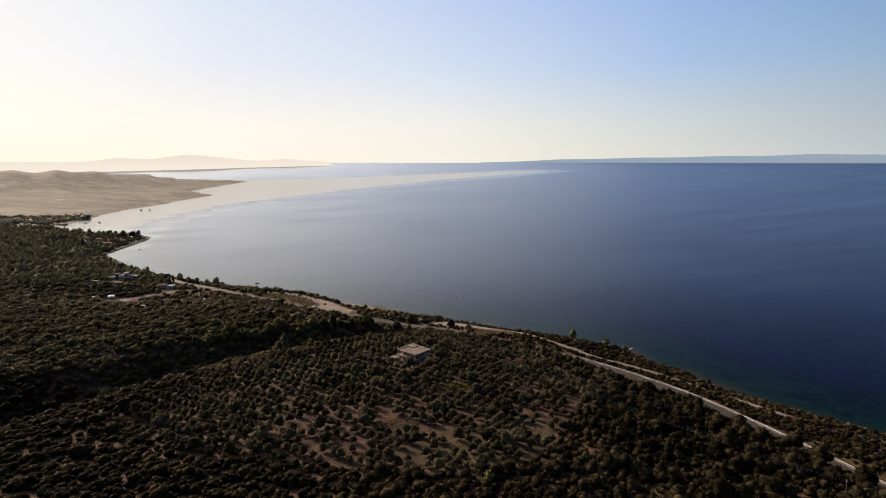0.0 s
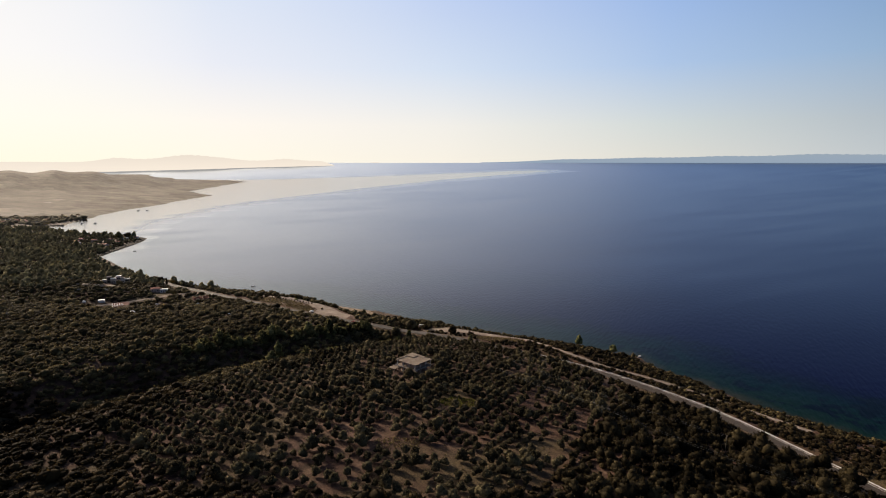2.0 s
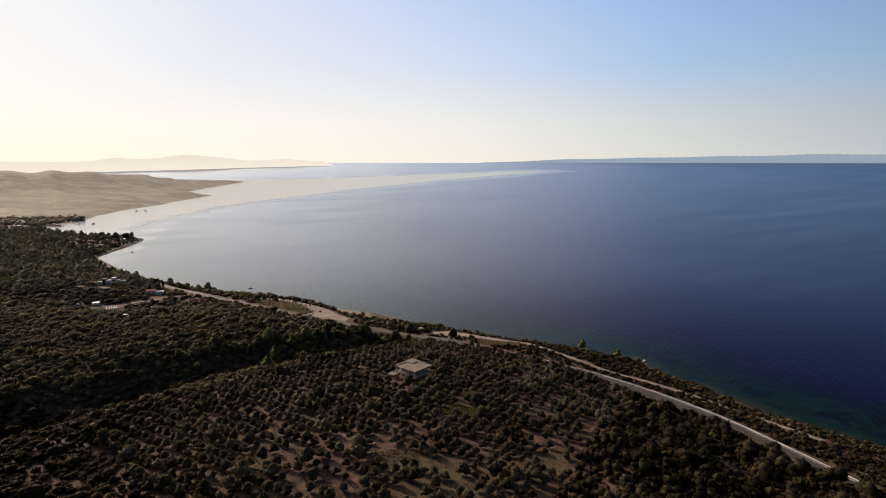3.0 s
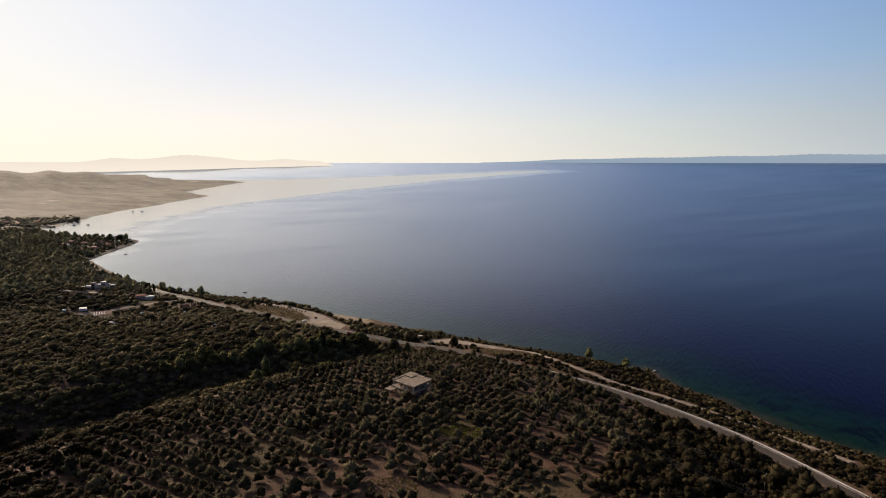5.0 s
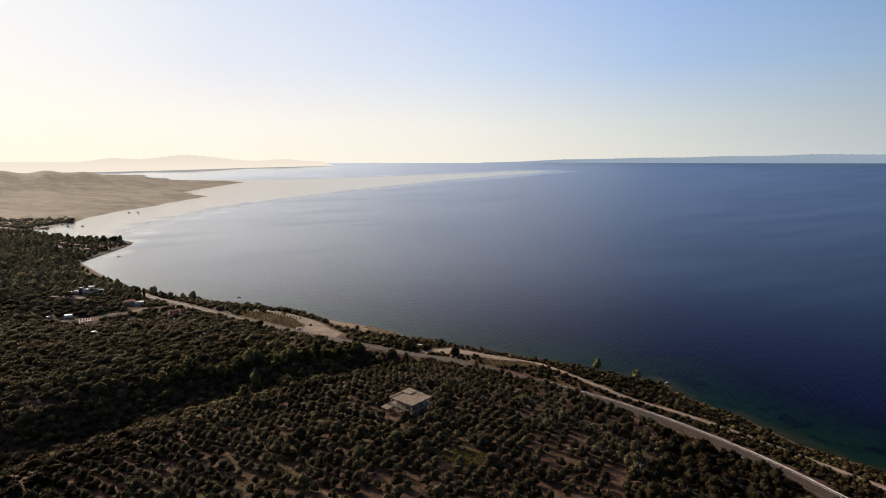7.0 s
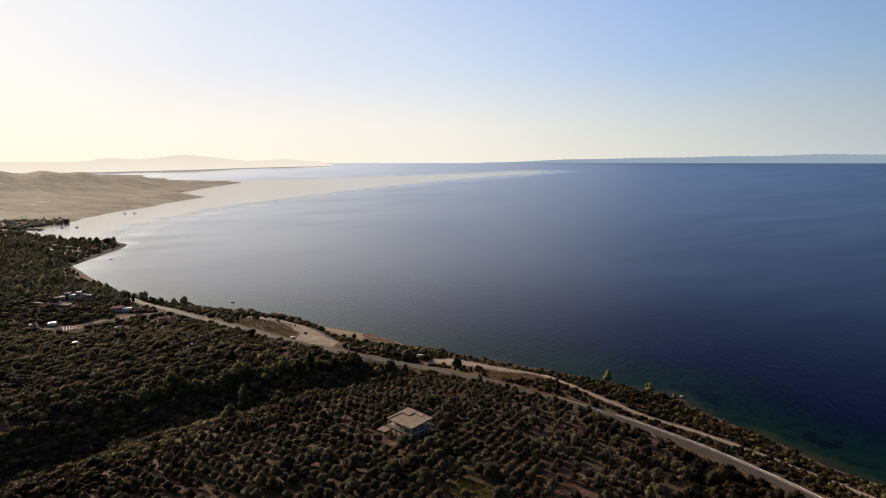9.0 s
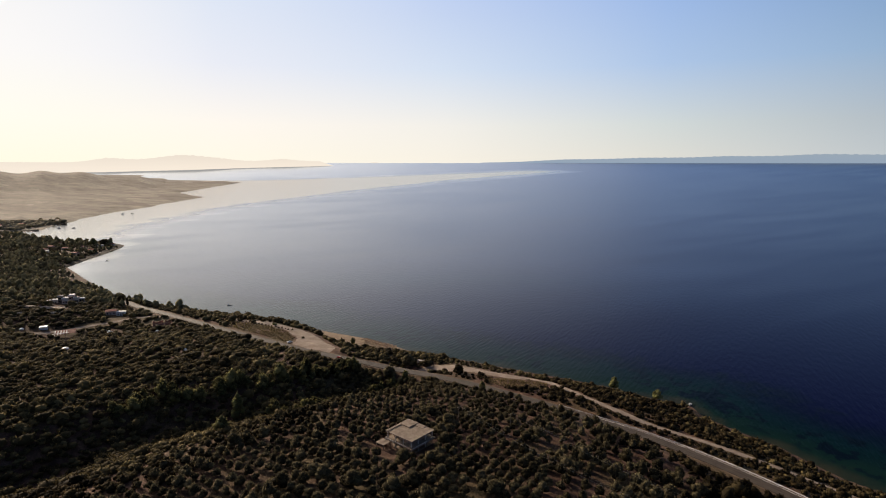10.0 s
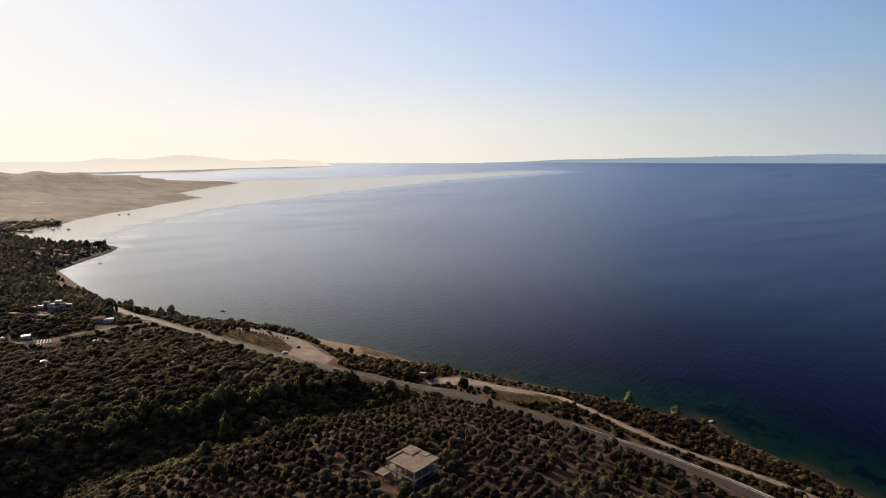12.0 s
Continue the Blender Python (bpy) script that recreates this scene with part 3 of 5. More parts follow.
def ribbon(name, line, offsets, lift, material, step=3.0, wander=0.0, skirt=0.5, bed=None):
    """A strip that lies on the land along a line, with a small step down at both edges."""
    p = resample(line, step)
    d = np.gradient(p, axis=0)
    d /= np.linalg.norm(d, axis=1)[:, None]
    side = np.stack([d[:, 1], -d[:, 0]], -1)
    lo, hi = offsets
    cols = []
    for k, (o, drop) in enumerate(((lo, skirt), (lo, 0), (0.5 * (lo + hi), 0), (hi, 0), (hi, skirt))):
        w = wander * ripple(p[:, 0], p[:, 1], 35, 0.4 * k) * (k != 2)
        q = p + side * (o + np.sign(o) * np.abs(w))[:, None] if wander else p + side * o
        low, high = bed or (lo, hi)
        z = np.maximum.reduce([ground_height(*(p + side * w).T) for w in (low, 0.5 * (low + high), high)]) + lift - drop
        if wander:
            z = ground_height(q[:, 0], q[:, 1]) + lift - drop
        cols.append(np.column_stack([q, z]))
    v = np.stack(cols, 1).reshape(-1, 3)
    return new(name, mesh_of(name, v, grid_faces(5, len(p)), material, False))


tagged(ribbon("verge", ROAD, (-4.6, 4.0), 0.10, GRAVEL, 3.0, 0.8), "pale gravel verge along the coast road", "verge", kind="structure")
road = tagged(ribbon("road", ROAD, (-3.2, 3.2), 0.26, ASPHALT), "worn grey asphalt two-lane coast road", "road", kind="structure")
for name, o in (("edge_line", -2.9),):
    tagged(ribbon(name, ROAD[15:], (o - 0.12, o + 0.12), 0.275, PAINT, 3.0, 0.0, 0.004, (-3.2, 3.2)), "white painted line along the road edge", "road marking", kind="structure")
WORN = surface("worn_asphalt", (0.045, 0.033, 0.024), (0.078, 0.059, 0.043), 0.2, 0.68, 30.0, 0.2, 0.01)
for o in (-2.25, -0.95, 0.95, 2.25):
    tagged(ribbon("wheel_lane", ROAD[10:], (o - 0.32, o + 0.32), 0.268, WORN, 3.0, 0.0, 0.004, (-3.2, 3.2)), "paler wheel-worn strip of the asphalt", "road", kind="structure")
tagged(ribbon("dirt_track", TRACK, (-1.9, 1.9), 0.16, DIRT, 3.0, 0.9), "pale dirt track above the shore", "track", kind="structure")
tagged(ribbon("side_road", BRANCH, (-2.2, 2.2), 0.16, DIRT, 3.0, 0.3), "narrow pale lane between the plots", "track", kind="structure")


SHINGLE = surface("dark_shingle", (0.024, 0.019, 0.015), (0.05, 0.041, 0.033), 0.2, 0.95, 14.0, 0.5, 0.08)
_bank = [tuple(p) for p in COAST if 900 < p[1] < 1180 and p[0] < -440]
tagged(ribbon("shingle_bank", _bank, (-9.0, 1.0), 1.1, SHINGLE, 5.0, 1.5), "dark shingle bank round the headland", "bank", kind="structure")


def patch(name, outline, lift, material, label, category, step=3.0):
    """A flat area lying on the land, with an uneven outline."""
    poly = np.asarray(outline, float)
    lo, hi = poly.min(0) - 4, poly.max(0) + 4
    x, y = np.meshgrid(np.arange(lo[0], hi[0], step), np.arange(lo[1], hi[1], step))
    d = inside(poly, x, y) + 1.6 * ripple(x, y, 28, 0.9)
    z = ground_height(x, y) + np.clip(d * 0.25, -1.5, lift)
    f = grid_faces(x.shape[1], x.shape[0])
    f = f[(d.ravel()[f] > -3).any(1)]
    return tagged(new(name, mesh_of(name, np.stack([x, y, z], -1).reshape(-1, 3), f, material, True)), label, category, kind="structure")


patch("parking_area", [(-196, 600), (-176, 596), (-150, 592), (-128, 584), (-108, 560), (-95, 536), (-84, 516), (-86, 500), (-104, 510), (-121, 523), (-121, 545), (-134, 566), (-158, 580), (-180, 588)], 0.14, DIRT, "bare pale parking ground above the beach", "parking area", 2.0)
patch("clearing", [(-40, 474), (-28, 484), (-10, 490), (6, 489), (22, 479), (40, 470), (56, 466), (50, 458), (30, 462), (10, 472), (-10, 474), (-24, 468)], 0.12, DIRT, "bare pale dirt clearing beside the road", "clearing", 2.0)
patch("beach", [(-124, 610), (-112, 583), (-97, 565), (-81, 550), (-61, 540), (-45, 533), (-28, 532), (-28, 550), (-42, 562), (-72, 586), (-106, 602)], 0.25, SAND, "narrow sandy beach at the water", "beach", 2.0)

# ---- plants ----
rng = np.random.default_rng(7)


def ico(sub):
    bm = bmesh.new()
    bmesh.ops.create_icosphere(bm, subdivisions=sub, radius=1.0)
    bm.verts.ensure_lookup_table()
    v = np.array([p.co[:] for p in bm.verts])
    f = np.array([[p.index for p in q.verts] for q in bm.faces])
    bm.free()
    return v, f


ICO1, ICO2 = ico(1), ico(2)


def lump(base, centre, size, rough, g):
    """A knobbly clump of leaves."""
    v, f = base
    k = 1 + rough * (np.sin(v[:, :1] * 5 + g.uniform(0, 6)) * np.sin(v[:, 1:2] * 5 + g.uniform(0, 6)) + 0.7 * np.sin(v[:, 2:] * 6 + g.uniform(0, 6))) + g.normal(0, rough * 0.35, (len(v), 1))
    return v * k * np.asarray(size) + np.asarray(centre), f


def sprays(g, surfaces, n, leaf):
    """Small tilted leaf sprays standing out of the surfaces of clumps."""
    vs, fs = [], []
    for i in range(n):
        v, f = surfaces[g.integers(len(surfaces))]
        p = v[g.integers(len(v))]
        c = v.mean(0)
        out = (p - c) / (np.linalg.norm(p - c) + 1e-6)
        if p[2] < c[2] - 0.55 * (v[:, 2].max() - c[2]):
            continue
        a = np.cross(out, g.normal(size=3))
        a /= np.linalg.norm(a) + 1e-6
        b = out * g.uniform(0.4, 1.0) + np.cross(out, a) * g.normal(0, 0.5) + np.array([0, 0, g.uniform(0.2, 0.8)])
        s = leaf * g.uniform(0.6, 1.4)
        q = p + g.normal(0, 0.04, 3) - out * s * 0.2
        vs.append(np.array([q - a * s * 0.5, q + a * s * 0.5, q + b * s + a * s * g.normal(0, 0.3)]))
    return np.concatenate(vs), np.arange(3 * len(vs)).reshape(-1, 3)


def joined(pieces):
    vs, fs, k = [], [], 0
    for v, f in pieces:
        vs.append(v), fs.append(f + k)
        k += len(v)
    return np.concatenate(vs), np.concatenate(fs)


def crown(g, wide, high, base, clumps, n_spray, leaf, ball, spread=0.62, cone=0.0):
    """A crown of clumps round a hollow middle, wide and high in metres, its foot at base."""
    surfaces = []
    for i in range(clumps):
        t = i * 2.4 + g.uniform(-0.5, 0.5)
        level = (i + 0.5) / clumps
        reach = wide * 0.5 * spread * math.sqrt(max(0.08, 1 - (2 * level - 0.75) ** 2)) * (1 - cone * level) * g.uniform(0.75, 1.15)
        size = wide * g.uniform(0.24, 0.32) * (1 - 0.55 * cone * level)
        surfaces.append(lump(ball, (reach * math.cos(t), reach * math.sin(t), base + high * (0.12 + 0.74 * level)), (size, size, size * min(1.25, 0.95 * high / wide)), 0.13, g))
    heart = wide * 0.40 * (1 - 0.4 * cone)
    surfaces.append(lump(ball, (0, 0, base + high * 0.46), (heart, heart, high * 0.46), 0.10, g))
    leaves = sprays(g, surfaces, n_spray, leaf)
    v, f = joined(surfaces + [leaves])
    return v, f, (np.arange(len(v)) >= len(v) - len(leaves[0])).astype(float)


def scattered(name, templates, x, y, scale, turn, material, label, category, level=None):
    """Many plants as one growth: each a turned and sized copy of a template."""
    z = ground_height(x, y) if level is None else level
    pick = rng.integers(len(templates), size=len(x))
    own = np.clip(rng.uniform(0, 0.5, len(x)) + 0.05 + 0.22 * ripple(x, y, 85, 0.5), 0, 0.75)
    vs, fs, sh, ti, k = [], [], [], [], 0
    for t, (tv, tf, tt) in enumerate(templates):
        i = np.nonzero(pick == t)[0]
        if not len(i):
            continue
        c, s = np.cos(turn[i])[:, None], np.sin(turn[i])[:, None]
        w = scale[i][:, None]
        hgt = w * rng.uniform(0.8, 1.2, len(i))[:, None]
        v = np.stack([(tv[:, 0] * c - tv[:, 1] * s) * w + x[i][:, None], (tv[:, 0] * s + tv[:, 1] * c) * w + y[i][:, None], tv[:, 2] * hgt + z[i][:, None] - 0.12], -1)
        vs.append(v.reshape(-1, 3))
        fs.append((tf[None] + (np.arange(len(i)) * len(tv))[:, None, None] + k).reshape(-1, 3))
        sh.append(np.repeat(own[i], len(tv)))
        ti.append(np.tile(tt, len(i)))
        k += v.shape[0] * v.shape[1]
    me = mesh_of(name, np.concatenate(vs), np.concatenate(fs), material, True)
    float_attribute(me, "shade", np.concatenate(sh))
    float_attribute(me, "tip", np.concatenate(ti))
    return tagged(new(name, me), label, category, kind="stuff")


def jittered(x0, x1, y0, y1, step, wob=0.42):
    x, y = np.meshgrid(np.arange(x0, x1, step), np.arange(y0, y1, step))
    x, y = x.ravel() + rng.uniform(-wob, wob, x.size) * step, y.ravel() + rng.uniform(-wob, wob, y.size) * step
    return x, y


OPEN_FIELD = np.array([(-206, 594), (-174, 582), (-138, 571), (-119, 546), (-119, 521), (-148, 541), (-178, 563)], float)
PARKING = np.array([(-196, 602), (-150, 595), (-126, 587), (-105, 560), (-92, 536), (-80, 514), (-86, 498), (-106, 508), (-122, 523), (-123, 545), (-136, 566), (-160, 580)], float)
CLEARING = np.array([(-40, 474), (-28, 486), (-10, 491), (6, 490), (22, 480), (40, 471), (58, 467), (50, 456), (28, 460), (8, 470), (-10, 474), (-24, 468)], float)
SANDS = np.array([(-124, 614), (-111, 580), (-97, 561), (-81, 546), (-61, 536), (-45, 529), (-26, 528), (-20, 552), (-60, 596)], float)
GROVE = np.array([(-150, 246), (-96, 207), (10, 196), (40, 214), (60, 258), (98, 302), (102, 352), (60, 392), (20, 420), (-36, 452), (-56, 436), (-66, 410), (-84, 360), (-112, 312)], float)
BARE = np.array([(-78, 236), (-64, 214), (-20, 208), (10, 214), (22, 244), (-6, 268), (-50, 262)], float)
PLOTS = [(-370, 638, 11), (-384, 632, 6), (-356, 643, 7), (-366, 626, 8), (-356, 612, 8), (-372, 606, 8), (-245, 577, 10), (-263, 529, 2.4), (-260, 522, 2.4), (-240, 556, 2.4), (-334, 555, 7), (-329, 547, 6), (-312, 551, 9), (-306, 542, 7), (-249, 457, 4), (-246, 452, 4), (-264, 506, 5), (-261, 501, 5), (-249, 508, 3), (-247, 503, 3),
         (-17.8, 334.4, 13.0), (-30, 329, 6.5), (-24, 321, 6.0), (-10, 322, 5.0), (-252, 583, 10), (-247, 574, 6), (-299, 599, 8), (-295, 591, 7), (-282, 560, 4), (-279, 555, 4), (-176.5, 469, 3), (-174, 464, 3), (-346, 548, 4), (-343, 543, 4)]


def clear_of(x, y, road=7.4, track=3.5, closed=True):
    """Where plants may stand."""
    ok = (along(ROAD, x, y)[0] > road) & (along(TRACK, x, y)[0] > track) & (along(BRANCH, x, y)[0] > 5.0) & (inside(COAST, x, y) > 5.0)
    for poly in (PARKING, CLEARING, OPEN_FIELD, SANDS)[:4 if closed else 0]:
        ok &= inside(poly, x, y) < -1.5
    for px_, py_, r in PLOTS:
        ok &= np.hypot(x - px_, y - py_) > r
    return ok


# olive trees stand in rows that run down to the road
ROW = np.array([math.cos(radians(-30)), math.sin(radians(-30))])
ACROSS = np.array([-ROW[1], ROW[0]])
ii, jj = np.meshgrid(np.arange(-70, 70), np.arange(-60, 60))
spots = np.array([-10.0, 330.0]) + (ii.ravel() * 4.5)[:, None] * ROW + (jj.ravel() * 6.4)[:, None] * ACROSS + rng.normal(0, 0.32, (ii.size, 2))
ox, oy = spots.T
keep = (inside(GROVE, ox, oy) > 0) & clear_of(ox, oy) & (rng.random(len(ox)) > 0.06)
keep &= ~((inside(BARE, ox, oy) > 0) & (rng.random(len(ox)) > 0.62))
keep &= (ox < 34) | (rng.random(len(ox)) > 0.28)
keep &= (((ox - 7) / 10) ** 2 + ((oy - 284) / 7) ** 2 > 1) & (((ox + 20) / 11) ** 2 + ((oy - 238) / 6) ** 2 > 1)
ox, oy = ox[keep], oy[keep]
osize = (rng.normal(1.0, 0.12, len(ox)) + (rng.random(len(ox)) < 0.12) * rng.uniform(0.2, 0.75, len(ox)) * np.clip((420 - oy) / 100, 0, 1)).clip(0.55, 1.75)
osize *= 1 + 0.35 * np.clip((ox - 40) / 40, 0, 1)

olive_kinds, grove_kinds = [], []
for k in range(7):
    g = np.random.default_rng(100 + k)
    olive_kinds.append(crown(g, 3.7, 3.0, 0.6, 6, 620, 0.28, ICO2, 0.62))
    grove_kinds.append(crown(g, 3.7, 3.0, 0.6, 4, 260, 0.36, ICO1, 0.62))


def olive_tree(k):
    """One olive tree: a short forked trunk and a round grey-green crown."""
    top = empty("olive_tree", Matrix(), "grey-green olive tree with a round crown", "tree", "olive trees in the grove")
    g = random.Random(k)
    bm = bmesh.new()
    rod(bm, (0, 0, -0.4), (0.08, 0.03, 0.75), 0.26, 0.18)
    for j in range(3):
        a = j * 2.1 + g.uniform(-0.4, 0.4)
        rod(bm, (0.08, 0.03, 0.7), (0.85 * math.cos(a), 0.85 * math.sin(a), 1.9), 0.13, 0.05, 6)
    part("trunk", bm, BARK, top)
    v, f, tip = olive_kinds[k]
    me = mesh_of("crown", v, f, OLIVE, True)
    float_attribute(me, "shade", np.full(len(v), 0.05 + 0.08 * k))
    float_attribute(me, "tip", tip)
    leaf = new("crown", me)
    leaf.parent = top
    return top


near = np.argsort(np.hypot(ox + 15, (oy - 318) * 0.9))[:290]
rest = np.setdiff1d(np.arange(len(ox)), near)
first = [olive_tree(k) for k in range(7)]
for n, i in enumerate(near):
    z = float(ground_height(ox[i], oy[i]))
    m = Matrix.LocRotScale((ox[i], oy[i], z), Euler((0, 0, rng.uniform(0, 6.28))), None)
    if n < 7:
        ob = first[n]
        ob.matrix_world = m
    else:
        ob = copy_thing(first[n % 7], m)
    ob.scale = (osize[i], osize[i], osize[i] * rng.uniform(0.9, 1.15))
scattered("olive_grove", grove_kinds, ox[rest], oy[rest], osize[rest], rng.uniform(0, 6.28, len(rest)), OLIVE, "rows of grey-green olive trees on bare earth", "olive grove")

# scrub and bushes
def tuft(g):
    """A tuft of dry grass blades, about a metre across."""
    vs = []
    for i in range(14):
        a, r = g.uniform(0, 6.28), g.uniform(0, 0.35)
        p, d = np.array([r * math.cos(a), r * math.sin(a), 0.0]), np.array([math.cos(a), math.sin(a), 0.0])
        s = np.array([-d[1], d[0], 0]) * 0.12
        vs.append(np.array([p - s, p + s, p + d * g.uniform(0.1, 0.4) + np.array([0, 0, g.uniform(0.3, 0.8)])]))
    v = np.concatenate(vs)
    return v, np.arange(len(v)).reshape(-1, 3), np.ones(len(v))


bush_near, bush_far, tree_mixed, pine_kinds, far_pines, tufts, feathery, hill_pines = [], [], [], [], [], [], [], []
for k in range(6):
    g = np.random.default_rng(200 + k)
    bush_near.append(crown(g, 3.8, 2.3, -0.2, 1 + k % 3, 92, 0.34, ICO1, 0.75))
    bush_far.append(crown(g, 4.6, 2.7, -0.2, 1 + k % 2, 32, 0.48, ICO1, 0.8))
    far_pines.append(crown(g, 5.6, 5.6, 0.4, 4, 6, 0.7, ICO1, 0.66, 0.2))
    tufts.append(tuft(g))
    tree_mixed.append(crown(g, 4.6, 4.0, 0.3, 3, 215, 0.40, ICO1, 0.66))
    feathery.append(crown(g, 5.6, 6.2, 0.6, 8, 330, 0.62, ICO1, 0.7, 0.1 + 0.08 * k))
    hill_pines.append(crown(g, 5.6, 5.6, 0.4, 5, 16, 0.6, ICO1, 0.7, 0.15))
    pine_kinds.append(crown(g, 5.6, 5.6, 0.6, 6, 64, 0.55, ICO1, 0.62, 0.15 + 0.06 * k))


def in_sight(x, y):
    """The part of the hillside that lies before the flight."""
    return (np.abs(x) < 0.84 * (y - 0) + 20)


def scrub(name, area, step, templates, size, spread, material, label, extra=None, thin=0.0, closed=True):
    x, y = jittered(*area, step)
    ok = clear_of(x, y, closed=closed) & in_sight(x, y) & (rng.random(len(x)) >= thin)
    if extra is not None:
        ok &= extra(x, y)
    x, y = x[ok], y[ok]
    s = (size * rng.lognormal(0, spread, len(x))).clip(0.35 * size, 2.0 * size)
    return scattered(name, templates, x, y, s, rng.uniform(0, 6.28, len(x)), material, label, "scrub")


def inland(x, y):
    """How far the place lies on the landward side of the coast road, along x."""
    line = np.array(ROAD)[::-1]
    return np.interp(y, line[:, 1], line[:, 0]) - x


outside_grove = lambda x, y: inside(GROVE, x, y) < -1.0
east = lambda x, y: (x > 40 - 0.25 * (y - 200))
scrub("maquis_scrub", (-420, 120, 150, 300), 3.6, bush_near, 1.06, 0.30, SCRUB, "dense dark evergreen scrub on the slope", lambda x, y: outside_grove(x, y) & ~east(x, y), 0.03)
scrub("maquis_scrub", (-420, 0, 300, 440), 3.75, bush_near, 1.14, 0.32, PALESCRUB, "dense dark evergreen scrub on the slope", lambda x, y: outside_grove(x, y) & ~east(x, y), 0.03)
scrub("hillside_scrub", (-560, 0, 440, 740), 4.6, bush_far, 1.1, 0.30, PALESCRUB, "dark scrub covering the far slope", outside_grove, 0.04)
scrub("mixed_trees", (-10, 300, 120, 400), 4.9, tree_mixed, 0.95, 0.32, DIMLEAF, "uneven grey-green trees above the road", lambda x, y: outside_grove(x, y) & east(x, y) & (inland(x, y) > 14) & (along(ROAD, x, y)[0] > 13), 0.10)
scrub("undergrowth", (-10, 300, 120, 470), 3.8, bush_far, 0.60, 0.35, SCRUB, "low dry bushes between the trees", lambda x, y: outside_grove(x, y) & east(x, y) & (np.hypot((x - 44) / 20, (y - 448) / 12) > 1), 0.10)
scrub("shore_bushes", (-260, 300, 290, 690), 3.6, bush_near, 0.70, 0.38, PALESCRUB, "dense bushes on the bank above the shore", lambda x, y: (inside(COAST, x, y) < 44) & (np.hypot((x - 44) / 20, (y - 448) / 12) > 1), 0.12)
scrub("roadside_bushes", (-110, 0, 405, 480), 3.1, bush_near, 0.8, 0.3, PALESCRUB, "dense bushes on the slope below the road", lambda x, y: (along(ROAD, x, y)[0] < 26) & outside_grove(x, y) & (x + 0.62 * y < 268), 0.05)
scrub("hill_wood", (-700, -150, 560, 780), 6.6, hill_pines, 0.92, 0.28, HAZEPINE, "light green pine wood on the far slope", lambda x, y: (x < -250) & ((y > 640) | (x < -400)), 0.12)
scrub("headland_wood", (-1150, -480, 780, 1300), 8.0, far_pines, 1.0, 0.28, HAZEPINE, "pine wood on the low headland", lambda x, y: (inside(COAST, x, y) > 9) & ~((x > -604) & (y > 1090)) & ~((x > -705) & (y > 975) & (y < 1110) & (rng.random(len(x)) > 0.3)), 0.12)
scrub("headland_bushes", (-760, -540, 880, 1180), 6.0, bush_far, 1.0, 0.35, PALESCRUB, "low bushes and garden trees on the headland", lambda x, y: (inside(COAST, x, y) > 4) & ~((x > -600) & (y > 1110)), 0.42)
scrub("ravine_trees", (-260, 0, 280, 480), 4.8, feathery, 0.95, 0.25, PINE, "light green trees along the ravine", lambda x, y: ((along(np.array(RAVINE) + (-24, 17), x, y)[0] < 5.5) | ((along(np.array(RAVINE) + (4, -3), x, y)[0] < 6) & (y > 398))) & outside_grove(x, y) & (np.hypot(x + 113, y - 398) > 7) & (x > -168), 0.1)
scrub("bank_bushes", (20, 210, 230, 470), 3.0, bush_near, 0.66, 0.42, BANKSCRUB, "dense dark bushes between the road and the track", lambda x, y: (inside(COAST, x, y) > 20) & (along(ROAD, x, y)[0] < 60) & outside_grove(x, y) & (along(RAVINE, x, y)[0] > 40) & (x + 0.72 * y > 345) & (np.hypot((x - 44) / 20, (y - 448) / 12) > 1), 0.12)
scrub("field_grass", (-210, -105, 515, 595), 1.3, tufts, 1.1, 0.3, DRYGRASS, "dry yellow grass on the open field", lambda x, y: (inside(OPEN_FIELD, x, y) > 0) & (inside(PARKING, x, y) < 0), 0.15, False)
scrub("field_grass", (20, 66, 432, 464), 1.1, tufts, 1.1, 0.3, DRYGRASS, "dry yellow grass between the road and the track", lambda x, y: np.hypot((x - 44) / 20, (y - 448) / 12) < 1, 0.15)
scrub("edge_bushes", (-150, -60, 200, 440), 3.6, bush_near, 0.75, 0.3, SCRUB, "dark bushes along the edge of the grove", lambda x, y: (inside(GROVE, x, y) > -1) & (inside(GROVE, x, y) < 15) & (x < -62), 0.25)
scrub("grove_tufts", (-160, 120, 190, 460), 2.2, tufts, 0.75, 0.35, PALESCRUB, "tufts of dry grass and low shrubs between the olive rows", lambda x, y: inside(GROVE, x, y) > 0, 0.68)
scrub("grass_patch", (-34, -6, 230, 248), 0.9, tufts, 0.9, 0.3, DRYGRASS, "patch of dry yellow grass in the grove", lambda x, y: ((x + 20) / 10) ** 2 + ((y - 238) / 5) ** 2 < 1, 0.3)
scrub("grass_patch", (-6, 20, 274, 294), 0.8, tufts, 1.1, 0.3, FRESH, "patch of fresh yellow-green grass in the grove", lambda x, y: ((x - 7) / 10) ** 2 + ((y - 284) / 6) ** 2 < 1, 0.1)

